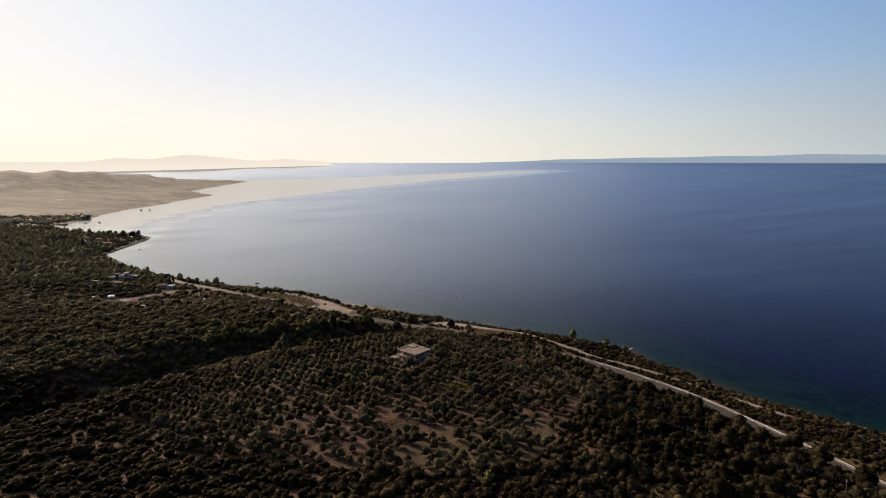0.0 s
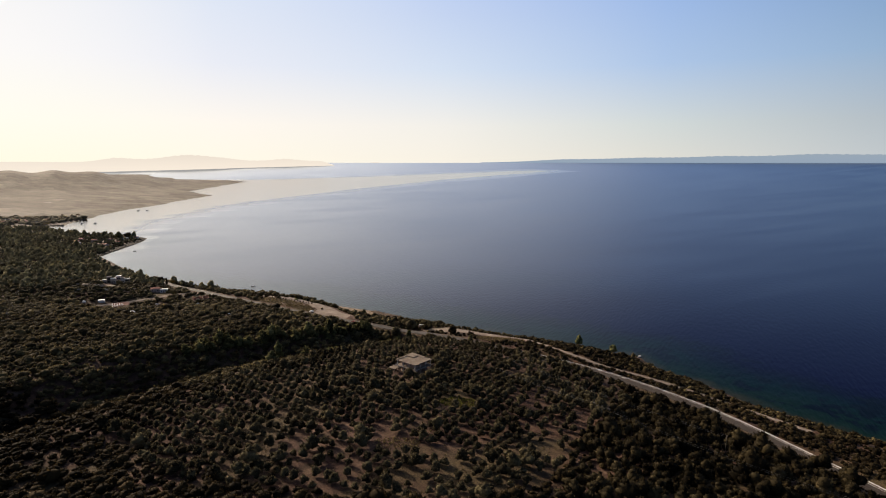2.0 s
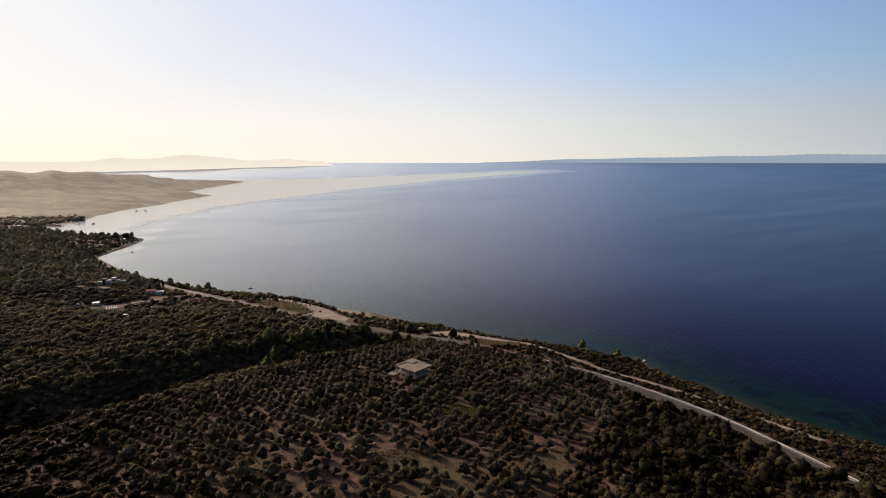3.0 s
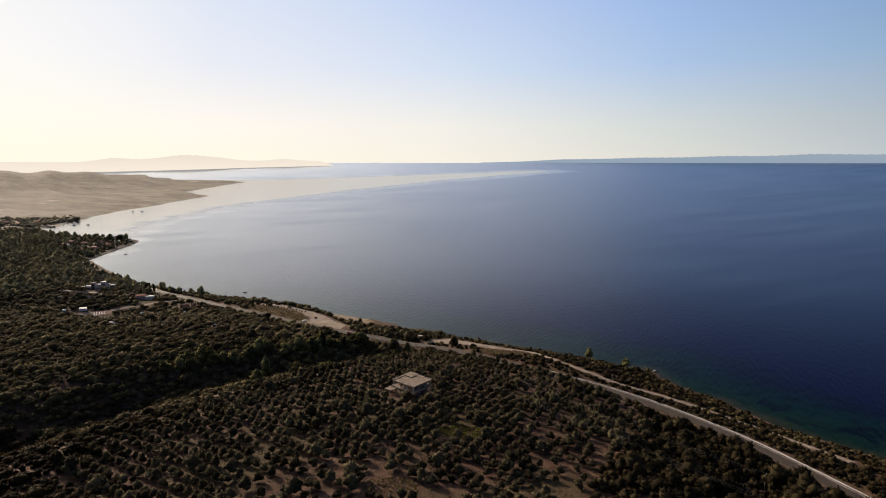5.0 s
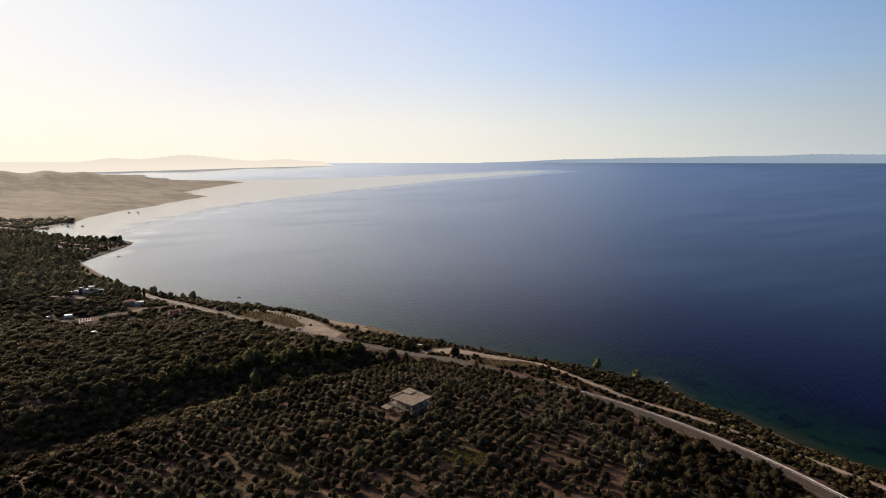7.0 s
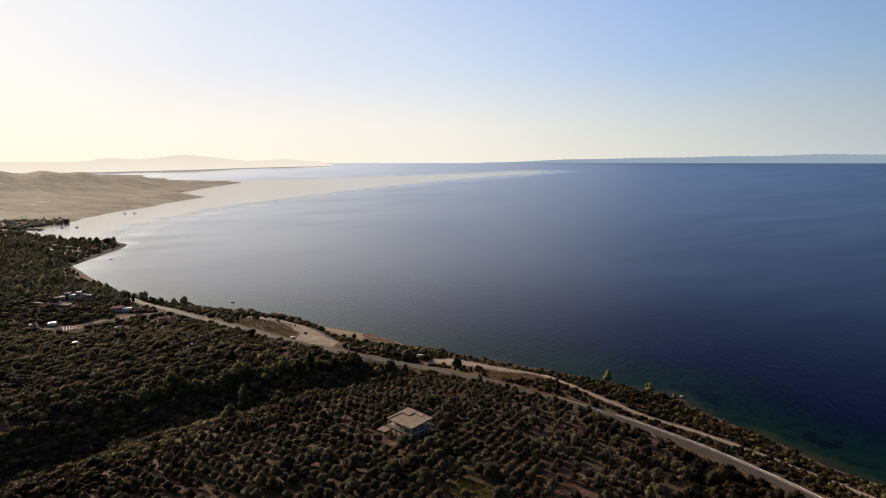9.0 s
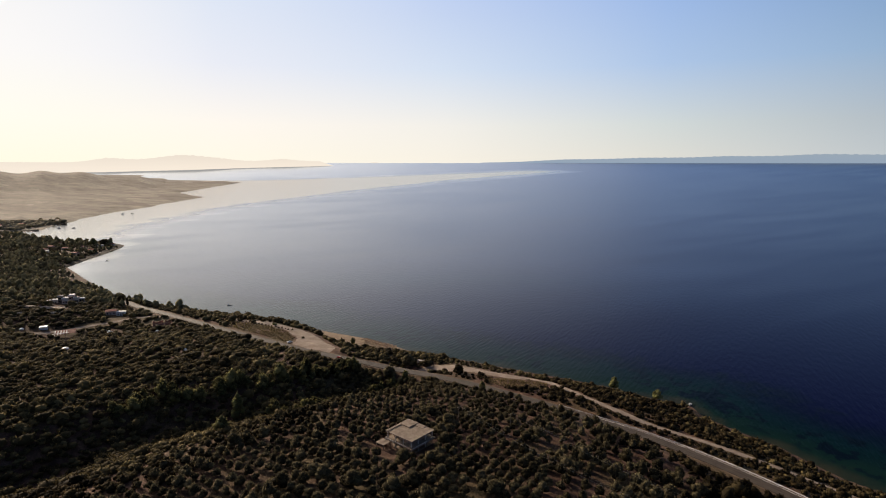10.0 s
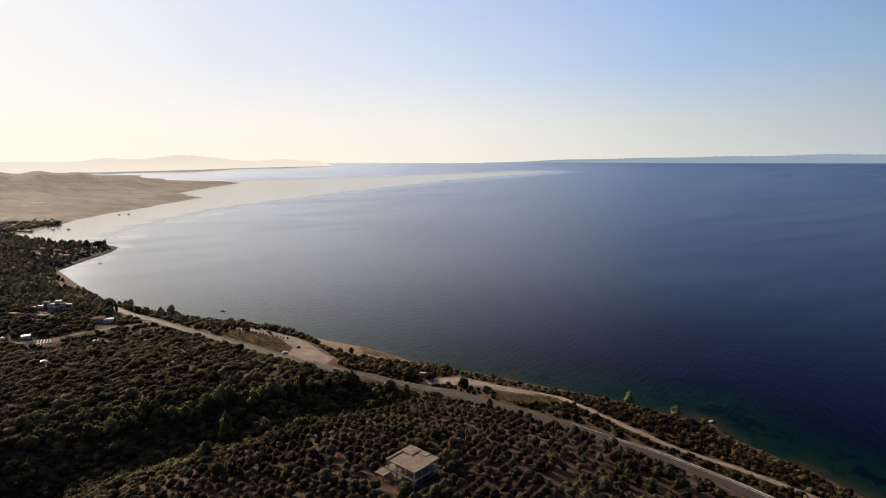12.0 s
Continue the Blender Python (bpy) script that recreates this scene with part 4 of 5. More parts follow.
# trees and hedges of the plain, in clumps and lines
dots = []
for k in range(4):
    g = np.random.default_rng(400 + k)
    v, f = lump(ICO2, (0, 0, 1.9), (5.0, 4.0, 2.8), 0.22, g)
    dots.append((v, f, np.full(len(v), 0.3)))
tx, ty = jittered(-2600, -900, 1370, 4300, 21.0, 0.5)
ok = (inside(PLAIN, tx, ty) > 25) & (ripple(tx, ty, 330, 0.2) + 0.8 * ripple(tx, ty, 95, 1.1) > 0.25) & (ty < 1640)
vx, vy = jittered(-1260, -965, 1375, 1560, 10.5, 0.5)
tx, ty = np.concatenate([tx[ok], vx]), np.concatenate([ty[ok], vy])
size = rng.uniform(0.35, 0.75, len(tx))
size[len(tx) - len(vx):] *= 1.7
fx, fy, fz = far(tx, ty, 2.4)
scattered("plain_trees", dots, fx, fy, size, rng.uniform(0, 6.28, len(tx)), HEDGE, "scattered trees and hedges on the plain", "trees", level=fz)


# ---- the concrete house in the grove ----
PALE = surface("pale_plaster", (0.42, 0.36, 0.31), (0.60, 0.53, 0.46), 0.7, 0.8, 14.0, 0.2, 0.01)


def unfinished_house():
    """A two-storey concrete frame: slabs on columns, brick infill set back, a flat roof and a porch."""
    top = empty("unfinished_house", Matrix.Translation(HOUSE_AT) @ pose(0, 0, 0, 0, 0, -40), "unfinished two-storey concrete house with a flat roof", "house")
    A, B = 7.8, 7.2
    part("foundation", a_box(-A + 0.3, -B + 0.3, -0.8, A - 0.3, B - 0.3, 0.12, bevel=0.04), CONCRETE, top)
    part("floor_slab", a_box(-A + 0.1, -B - 0.7, 2.95, A + 0.8, B - 0.1, 3.2, bevel=0.03), CONCRETE, top)
    roof = part("roof_slab", a_box(-A, -B, 6.0, A, B, 6.3, bevel=0.04), CONCRETE, top, "weathered flat concrete roof slab")
    part("parapet", a_box(-A + 0.003, -B + 0.2, 6.28, -A + 1.2, 1.2, 6.62, bevel=0.03), CONCRETE, roof)
    part("raised_roof", a_box(-A + 0.003, 1.204, 6.28, -1.6, B - 0.003, 6.72, bevel=0.03), CONCRETE, roof)
    part("raised_roof", a_box(-1.596, 4.4, 6.28, 3.2, B - 0.003, 6.5, bevel=0.03), CONCRETE, roof)
    col = None
    for i, x in enumerate((-6.9, -2.3, 2.3, 6.9)):
        for j, y in enumerate((-6.6, -2.2, 2.2, 6.6)):
            if i in (1, 2) and j in (1, 2):
                continue
            for z0, z1 in ((0.1, 2.96), (3.18, 6.02)):
                if col is None:
                    col = part("column", a_box(-0.2, -0.2, 0, 0.2, 0.2, 2.86, bevel=0.02), PALE, top)
                    c = col
                else:
                    c = new("column", col.data)
                    c.parent = top
                c.location, c.scale = (x, y, z0), (1, 1, (z1 - z0) / 2.86)
    # infill with openings, set back behind the columns
    for z0 in (0.12, 3.2):
        z1 = z0 + 2.84
        for k, (ax, ay, bx, by) in enumerate(((-5.4, -4.4, 5.2, -4.4), (5.2, -4.4, 5.2, 5.4), (5.2, 5.4, -5.4, 5.4), (-5.4, 5.4, -5.4, -4.4))):
            d = Vector((bx - ax, by - ay, 0))
            n = int(d.length // 3.4)
            bm = bmesh.new()
            m = Matrix.Translation((ax, ay, 0)) @ Matrix.Rotation(math.atan2(d.y, d.x), 4, "Z")
            step = d.length / n
            for q in range(n):
                a, b = q * step + step * 0.26, q * step + step * 0.74
                sill = z0 + (0.95 if (q + k) % 3 else 0.02)
                box(bm, q * step, -0.12, z0, a, 0.12, z1, m=m)
                box(bm, b, -0.12, z0, (q + 1) * step, 0.12, z1, m=m)
                box(bm, a, -0.118, z1 - 0.5, b, 0.118, z1, m=m)
                box(bm, a, -0.118, z0, b, 0.118, sill, m=m)
            part("infill_wall", bm, BLOCKWORK, top, "bare brick infill wall with open windows")
    for args in ((-A + 0.2, -B - 0.66, 3.18, A - 2.6, -B - 0.54, 3.7), (A + 0.63, -B - 0.538, 3.18, A + 0.75, 1.2, 3.7), (-A + 0.2, -B - 0.538, 3.18, -A + 0.32, -B + 0.5, 3.7)):
        part("balustrade", a_box(*args, bevel=0.02), PALE, top, "low pale balcony wall")
    bm = bmesh.new()
    for q in range(14):
        box(bm, 2.0 + 0.28 * q, 5.6, 0.1 + 0.2 * q, 2.3 + 0.28 * q, 6.9, 0.3 + 0.2 * q)
    part("staircase", bm, CONCRETE, top)
    porch = part("porch_roof", a_box(-8.6, -12.4, 2.75, -3.8, -7.95, 2.97, bevel=0.03), CONCRETE, top, "flat concrete porch roof on columns")
    for x in (-8.3, -4.1):
        for y in (-12.1, -8.2):
            part("porch_column", a_box(x - 0.15, y - 0.15, -0.7, x + 0.15, y + 0.15, 2.76, bevel=0.02), CONCRETE, porch)
    part("porch_floor", a_box(-8.8, -12.6, -0.7, -3.6, -7.9, 0.1, bevel=0.04), CONCRETE, porch)
    return top


unfinished_house()


# ---- houses of the hamlet and the village ----
def on_land(x, y, turn=0.0, lift=0.0):
    return pose(x, y, float(ground_height(x, y)) + lift, 0, 0, turn)


def cottage(m, w, d, h, wall, label, flat=False, group="", roof_mat=None):
    """A small house with its own walls, pitched or flat roof, door and windows."""
    top = empty("cottage", m, label, "house", group)
    part("wall", a_box(-w / 2, -d / 2, -1.5, w / 2, d / 2, h, bevel=0.03), wall, top)
    bm = bmesh.new()
    if flat:
        box(bm, -w / 2 - 0.25, -d / 2 - 0.25, h - 0.002, w / 2 + 0.25, d / 2 + 0.25, h + 0.28, bevel=0.03)
        box(bm, -w / 2 - 0.2, -d / 2 - 0.2, h + 0.28, w / 2 + 0.2, -d / 2, h + 0.6)
    else:
        e, rise = 0.4, d * 0.15
        pts = [(-w / 2 - e, -d / 2 - e, h - 0.1), (w / 2 + e, -d / 2 - e, h - 0.1), (w / 2 + e, d / 2 + e, h - 0.1), (-w / 2 - e, d / 2 + e, h - 0.1), (-w / 2 - e, 0, h + rise), (w / 2 + e, 0, h + rise)]
        lo = [bm.verts.new(p) for p in pts]
        hi = [bm.verts.new((x, y, z + 0.18)) for x, y, z in pts]
        for q in ((0, 1, 5, 4), (3, 4, 5, 2)):
            bm.faces.new([hi[i] for i in q]), bm.faces.new([lo[i] for i in reversed(q)])
        for a, b in ((0, 1), (1, 5), (5, 2), (2, 3), (3, 4), (4, 0)):
            bm.faces.new((lo[a], lo[b], hi[b], hi[a]))
        for a, b, c in ((0, 4, 3), (1, 2, 5)):
            bm.faces.new((lo[a], lo[b], lo[c]))
        bmesh.ops.recalc_face_normals(bm, faces=bm.faces)
    part("roof", bm, roof_mat or (WHITEWASH if flat else TERRACOTTA), top)
    for sx in (-0.3, 0.3):
        win = part("window", a_box(sx * w - 0.5, -d / 2 - 0.04, 1.0, sx * w + 0.5, -d / 2 + 0.1, 2.2), GLASS, top)
        part("window_sill", a_box(sx * w - 0.6, -d / 2 - 0.12, 0.9, sx * w + 0.6, -d / 2 + 0.1, 0.998), CONCRETE, win)
    part("door", a_box(-0.45, -d / 2 - 0.05, 0.0, 0.45, -d / 2 + 0.1, 2.05, bevel=0.01), TIMBER, top)
    return top


def white_villa():
    """White stepped villa with terraces."""
    top = empty("white_villa", on_land(-370, 638, 22), "white stepped villa with flat roofs and terraces", "house")
    wings = ((-19, -4, -14.5, 1, 2.2), (-14.496, -2, -9.5, 4, 3.0), (-9.496, -4, -5, 2, 3.9), (-4.996, -1, -1, 5, 6.6), (-0.996, -5, 4, 2, 5.0), (4.004, -2, 8.5, 5, 6.9), (8.504, -4, 12.5, 2, 4.8), (12.504, -2, 17, 3, 3.2))
    for k, (x0, y0, x1, y1, h) in enumerate(wings):
        w = part("wing", a_box(x0, y0, -3, x1, y1, h, bevel=0.04), (PALE, PLASTER, PALE, CONCRETE)[k % 4], top)
        part("roof", a_box(x0 - 0.25, y0 - 0.25, h - 0.002, x1 + 0.25, y1 + 0.25, h + 0.3, bevel=0.03), WHITEWASH if k % 3 else CONCRETE, w)
        part("parapet", a_box(x0 - 0.2, y0 - 0.2, h + 0.3, x1 + 0.2, y0, h + 0.9), WHITEWASH, w)
        for q in range(2):
            cx = x0 + (x1 - x0) * (0.3 + 0.4 * q)
            for z in ((0.9, 3.9) if h > 5.5 else (0.9,)):
                part("window", a_box(cx - 0.7, y0 - 0.05, z, cx + 0.7, y0 + 0.1, z + 1.4), GLASS, w)
    part("terrace", a_box(-6, -12, -4, 19, -6.5, -0.4, bevel=0.05), CONCRETE, top, "grey walled terrace in front of the villa")
    part("pergola", a_box(-19.5, -6.0, 2.2, -14, -4.3, 2.4), TIMBER, top)
    return top


def ruined_walls():
    """Broken red-brick walls of a roofless house beside the road."""
    top = empty("ruined_house", on_land(-245, 577, 28), "roofless house of broken red brick walls", "ruin")
    for x0, y0, x1, y1, h, bite in ((-8, -4, 7, -3.6, 2.6, 0.5), (-8, -3.596, -7.6, 4, 3.2, 0.4), (-7.596, 3.6, 7, 4, 2.9, 0.6), (6.6, -3.596, 7, 3.596, 1.9, 0.3), (-1.0, -3.596, -0.6, 3.596, 2.4, 0.5)):
        bm = bmesh.new()
        long = max(x1 - x0, y1 - y0)
        n = max(3, int(long / 1.3))
        for q in range(n):
            h2 = h - bite * (1 + math.sin(q * 2.7 + x0)) - (1.2 if q % 4 == 2 else 0)
            if x1 - x0 > y1 - y0:
                box(bm, x0 + long * q / n, y0, -1, x0 + long * (q + 1) / n, y1, h2)
            else:
                box(bm, x0, y0 + long * q / n, -1, x1, y0 + long * (q + 1) / n, h2)
        part("wall", bm, BRICK, top, "broken red brick wall")
    part("floor", a_box(-7.59, -3.59, -0.8, 6.59, 3.59, 0.1), CONCRETE, top)
    return top


def garden_wall(a, b, h, label):
    """A low wall that follows the slope, in short lengths."""
    a, b = Vector(a), Vector(b)
    n = max(2, int((b - a).length / 3.5))
    turn = math.degrees(math.atan2(b.y - a.y, b.x - a.x))
    o = on_land(a.x, a.y)
    top = empty("garden_wall", o, label, "wall")
    for q in range(n):
        p = a.lerp(b, (q + 0.5) / n)
        half = (b - a).length / n / 2
        part("wall_length", a_box(-half + 0.002, -0.15, -1.0, half - 0.002, 0.15, h, bevel=0.02, m=o.inverted() @ on_land(p.x, p.y, turn)), PALE, top)
    return top


BRICK = surface("old_red_brick", (0.20, 0.085, 0.06), (0.34, 0.17, 0.125), 0.9, 0.9, 14.0, 0.4, 0.02)
ruined_walls()
for a, b, h in (((-378, 575), (-338, 594), 1.6), ((-384, 597), (-352, 612), 2.2), ((-330, 604), (-312, 612), 1.4)):
    garden_wall(a, b, h, "pale garden wall along a terrace of the slope")
white_villa()
cottage(on_land(-305, 604, 20), 8.5, 6.5, 3.6, PLASTER, "pink plastered cottage with a tiled roof")
cottage(on_land(-296, 604, 20), 7.0, 6.0, 3.0, WHITEWASH, "small white annexe with a flat roof", True)
cottage(on_land(-352, 602, -10), 10.0, 5.0, 2.4, CONCRETE, "grey half-built walls under the villa", True, roof_mat=CONCRETE)
cottage(on_land(-376, 600, -10), 8.0, 4.5, 2.2, CONCRETE, "grey half-built walls under the villa", True, roof_mat=CONCRETE)


def metal_shed(x, y, turn, w, d, h, label):
    top = empty("metal_shed", on_land(x, y, turn), label, "shed")
    part("wall", a_box(-w / 2, -d / 2, -1.0, w / 2, d / 2, h, bevel=0.02), SHEET, top)
    bm = bmesh.new()
    n = int(w / 0.5)
    for i in range(n):
        x0 = -w / 2 - 0.2 + (w + 0.4) * i / n
        x1 = -w / 2 - 0.2 + (w + 0.4) * (i + 1) / n
        box(bm, x0, -d / 2 - 0.3, h + 0.002 + 0.03 * (i % 2), x1, d / 2 + 0.3, h + 0.1 + 0.03 * (i % 2), m=Matrix.Rotation(radians(6), 4, "X"))
    part("roof", bm, SHEET, top, "ribbed white sheet roof")
    part("door", a_box(-0.8, -d / 2 - 0.05, 0, 0.8, -d / 2 + 0.05, 2.0), STEEL, top)
    return top


metal_shed(-334, 557, 24, 5.6, 3.0, 2.2, "white metal shed with a ribbed sheet roof")


def timber_shelter():
    """A wide low shelter: reddish sheets on white beams."""
    top = empty("timber_shelter", on_land(-313, 551, 30), "open shelter with red sheets over white beams", "shelter")
    slope = Matrix.Rotation(radians(7), 4, "X")
    for k in range(5):
        part("roof_sheet", a_box(-6 + 2.8 * k, -4.5, 2.84 + 0.03 * (k % 2), -3.23 + 2.8 * k, 5, 2.94 + 0.03 * (k % 2), m=slope), RUST, top, "rusty red roof sheet")
    for k in range(5):
        part("beam", a_box(-6.5 + 2.0 * k, -6.5 + 0.5 * k, 3.06, -5.95 + 2.0 * k, 4.0 - 0.6 * k, 3.3, m=slope), WHITEWASH, top, "white beam")
    part("beam", a_box(-8.0, -4.0, 3.304, 3.0, -3.4, 3.5, m=slope), WHITEWASH, top, "white beam")
    for x in (-5.8, 0.8, 7.6):
        for y in (-4.2, 4.6):
            part("post", a_box(x - 0.1, y - 0.1, -1, x + 0.1, y + 0.1, 2.92), TIMBER, top)
    return top


timber_shelter()


def vault_tent(x, y, turn, w, d, h, label):
    """A white arched cover on hoops, as over a store or a boat."""
    top = empty("arched_tent", on_land(x, y, turn), label, "tent")
    bm = bmesh.new()
    n, rows = 10, []
    for yy, s in ((-d / 2, 0.93), (-d / 4, 1.0), (d / 4, 1.0), (d / 2, 0.93)):
        rows.append([bm.verts.new((w / 2 * s * math.cos(math.pi * i / n), yy, -0.2 + (h + 0.2) * s * math.sin(math.pi * i / n) ** 0.8)) for i in range(n + 1)])
    for r, q in zip(rows, rows[1:]):
        for i in range(n):
            bm.faces.new((r[i], q[i], q[i + 1], r[i + 1]))
    bm.faces.new(rows[0]), bm.faces.new(rows[-1][::-1])
    part("cover", bm, SHEET, top)
    for yy in (-d / 2 - 0.03, d / 2 + 0.03):
        bm = bmesh.new()
        for i in range(n):
            a, b = math.pi * i / n, math.pi * (i + 1) / n
            rod(bm, (w / 2 * math.cos(a), yy, -0.2 + h * math.sin(a) ** 0.8), (w / 2 * math.cos(b), yy, -0.2 + h * math.sin(b) ** 0.8), 0.04, 0.04, 5)
        part("hoop", bm, STEEL, top)
    return top


vault_tent(-249, 457, 15, 4.6, 2.6, 1.5, "white domed tent among the bushes")
vault_tent(-264.5, 506, -20, 6.5, 3.0, 1.6, "long white cover lying among the bushes")
vault_tent(-263, 529, 50, 2.6, 2.2, 1.6, "small white cover among the bushes")
vault_tent(-240, 556, 10, 2.4, 2.2, 1.6, "small white cover among the bushes")
vault_tent(-176.5, 469, 20, 2.4, 2.2, 1.3, "small white cover among the bushes")
vault_tent(-346, 548.5, 20, 3.0, 2.4, 1.5, "white arched cover beside the lane")
vault_tent(-249.5, 508.5, 40, 2.6, 2.4, 1.5, "small white cover among the bushes")
for x, y, t in ((-640, 1048, 10), (-628, 1075, -20), (-612, 1100, 35), (-655, 1020, 15), (-672, 1060, -5), (-612, 968, 30), (-700, 1120, 12), (-600, 1012, -12), (-598, 1050, 22), (-606, 1124, 8), (-630, 1136, -15), (-640, 1000, 28)):
    cottage(on_land(x, y, t), 9, 7, 3.4, PALE if t > 0 else PLASTER, "small house on the wooded headland", t > 25, "headland houses")
vr = random.Random(3)
for k in range(9):
    x, y = -1000 - 34 * (k % 5) - vr.uniform(0, 22), 1400 + 40 * (k // 5) + vr.uniform(0, 24)
    cottage(pose(*(float(c) for c in far(x, y, 2.6)), 0, 0, vr.uniform(-40, 40)), vr.uniform(8, 11), vr.uniform(6, 8), vr.uniform(2.6, 4.2), (PALE, PLASTER, CONCRETE)[k % 3], "village house at the head of the bay", k % 4 == 0, "village houses")
quay = a_box(-17, -3.5, -3.0, 17, 3.5, 2.5, bevel=0.1, m=Matrix.Translation([float(c) for c in far(-935, 1376)]))
tagged(part("quay", quay, CONCRETE), "pale concrete quay at the head of the bay", "quay", kind="structure")
village_lane = a_box(-9, -62, 2.7, 9, 62, 2.9, m=Matrix.Translation([float(c) for c in far(-1042, 1400)]) @ Matrix.Rotation(radians(40), 4, "Z"))
tagged(part("lane", village_lane, DIRT), "pale lane through the village", "track", kind="structure")


def salt_pan(x, y, long, wide):
    """A shallow pale pan on the plain, with an uneven rim."""
    n = 28
    t = np.linspace(0, 2 * math.pi, n, endpoint=False)
    r = 1 + 0.22 * np.sin(3 * t + x) + 0.12 * np.sin(7 * t + y)
    rims = [np.stack(far(x + long * r * k * np.cos(t), y + wide * r * k * np.sin(t), 2.9 - 0.5 * (k > 0.9)), -1) for k in (0.35, 0.8, 1.0)]
    v = np.concatenate(rims + [np.stack(far(np.array([x]), np.array([y]), 2.9), -1)])
    i = np.arange(n)
    j = (i + 1) % n
    f = np.concatenate([np.stack([a * n + i, (a + 1) * n + i, (a + 1) * n + j], -1) for a in (0, 1)] + [np.stack([a * n + i, (a + 1) * n + j, a * n + j], -1) for a in (0, 1)] + [np.stack([np.full(n, 3 * n), i, j], -1)])
    return tagged(new("salt_pan", mesh_of("salt_pan", v, f, PALE, True)), "small pale salt pan on the hazy plain", "ground", kind="structure")


for pan in ((-1478, 2135, 16, 9), (-1540, 2285, 24, 9), (-1883, 4700, 60, 40), (-1980, 4560, 50, 30), (-2458, 3392, 26, 20)):
    salt_pan(*pan)


# ---- vehicles and boats ----
def hatchback(m, paint, label, long=4.1):
    top = empty("car", m, label, "car")
    prof = [(-0.5, 0.35), (-0.5, 0.82), (-0.38, 0.92), (-0.30, 1.36), (-0.08, 1.46), (0.14, 1.40), (0.28, 0.98), (0.47, 0.84), (0.5, 0.6), (0.5, 0.35)]
    bm = bmesh.new()
    rows = [[bm.verts.new((x * long, s * (0.82 if z < 1.0 else 0.66), z)) for x, z in prof] for s in (-1, 1)]
    for i in range(len(prof)):
        j = (i + 1) % len(prof)
        bm.faces.new((rows[0][i], rows[0][j], rows[1][j], rows[1][i]))
    bm.faces.new(rows[0][::-1]), bm.faces.new(rows[1])
    bmesh.ops.bevel(bm, geom=bm.edges[:], offset=0.05, segments=2, affect="EDGES")
    part("body", bm, paint, top)
    for s in (-1, 1):
        bm = bmesh.new()
        box(bm, -0.27 * long, s * 0.70 - 0.04, 0.98, 0.16 * long, s * 0.70 + 0.04, 1.32, bevel=0.02)
        part("side_window", bm, GLASS, top)
    part("windscreen", a_box(0.17 * long, -0.6, 1.0, 0.26 * long, 0.6, 1.3, bevel=0.03), GLASS, top)
    part("rear_window", a_box(-0.372 * long, -0.58, 0.98, -0.30 * long, 0.58, 1.3, bevel=0.03), GLASS, top)
    for x in (-0.31, 0.31):
        for y in (-0.78, 0.78):
            w = part("wheel", rod(bmesh.new(), (x * long, y - 0.1, 0.31), (x * long, y + 0.1, 0.31), 0.31, 0.31, 14), RUBBER, top)
            part("rim", rod(bmesh.new(), (x * long, y - 0.11, 0.31), (x * long, y + 0.11, 0.31), 0.19, 0.19, 10), STEEL, w)
    for y in (-0.6, 0.6):
        part("headlight", a_box(0.485 * long, y - 0.15, 0.66, 0.507 * long, y + 0.15, 0.78, bevel=0.02), SHEET, top)
    return top


hatchback(on_land(-77.5, 489.5, 149, 0.27), CARRED, "dark red hatchback on the coast road")
hatchback(on_land(-122, 526, 30, 0.18), SHEET, "white hatchback parked at the edge of the dry field")
hatchback(on_land(-282, 560.5, 60, 0.1), SHEET, "white car parked among the bushes")


def camper_van(m):
    top = empty("camper_van", m, "dull white camper van parked under a tree", "van")
    part("body", a_box(-2.9, -1.05, 0.45, 2.2, 1.05, 2.6, bevel=0.18), PALE, top)
    part("cab", a_box(2.1, -1.0, 0.45, 3.3, 1.0, 1.6, bevel=0.2), PALE, top)
    part("windscreen", a_box(2.15, -0.85, 1.55, 2.6, 0.85, 2.2, bevel=0.08), GLASS, top)
    for s in (-1, 1):
        part("side_window", a_box(-1.4, s * 1.03 - 0.04, 1.5, 0.6, s * 1.03 + 0.04, 2.1, bevel=0.02), GLASS, top)
        for x in (-1.9, 2.2):
            part("wheel", rod(bmesh.new(), (x, s * 0.95 - 0.12, 0.36), (x, s * 0.95 + 0.12, 0.36), 0.36, 0.36, 14), RUBBER, top)
    return top


camper_van(on_land(-19, 494, -20, 0.1))


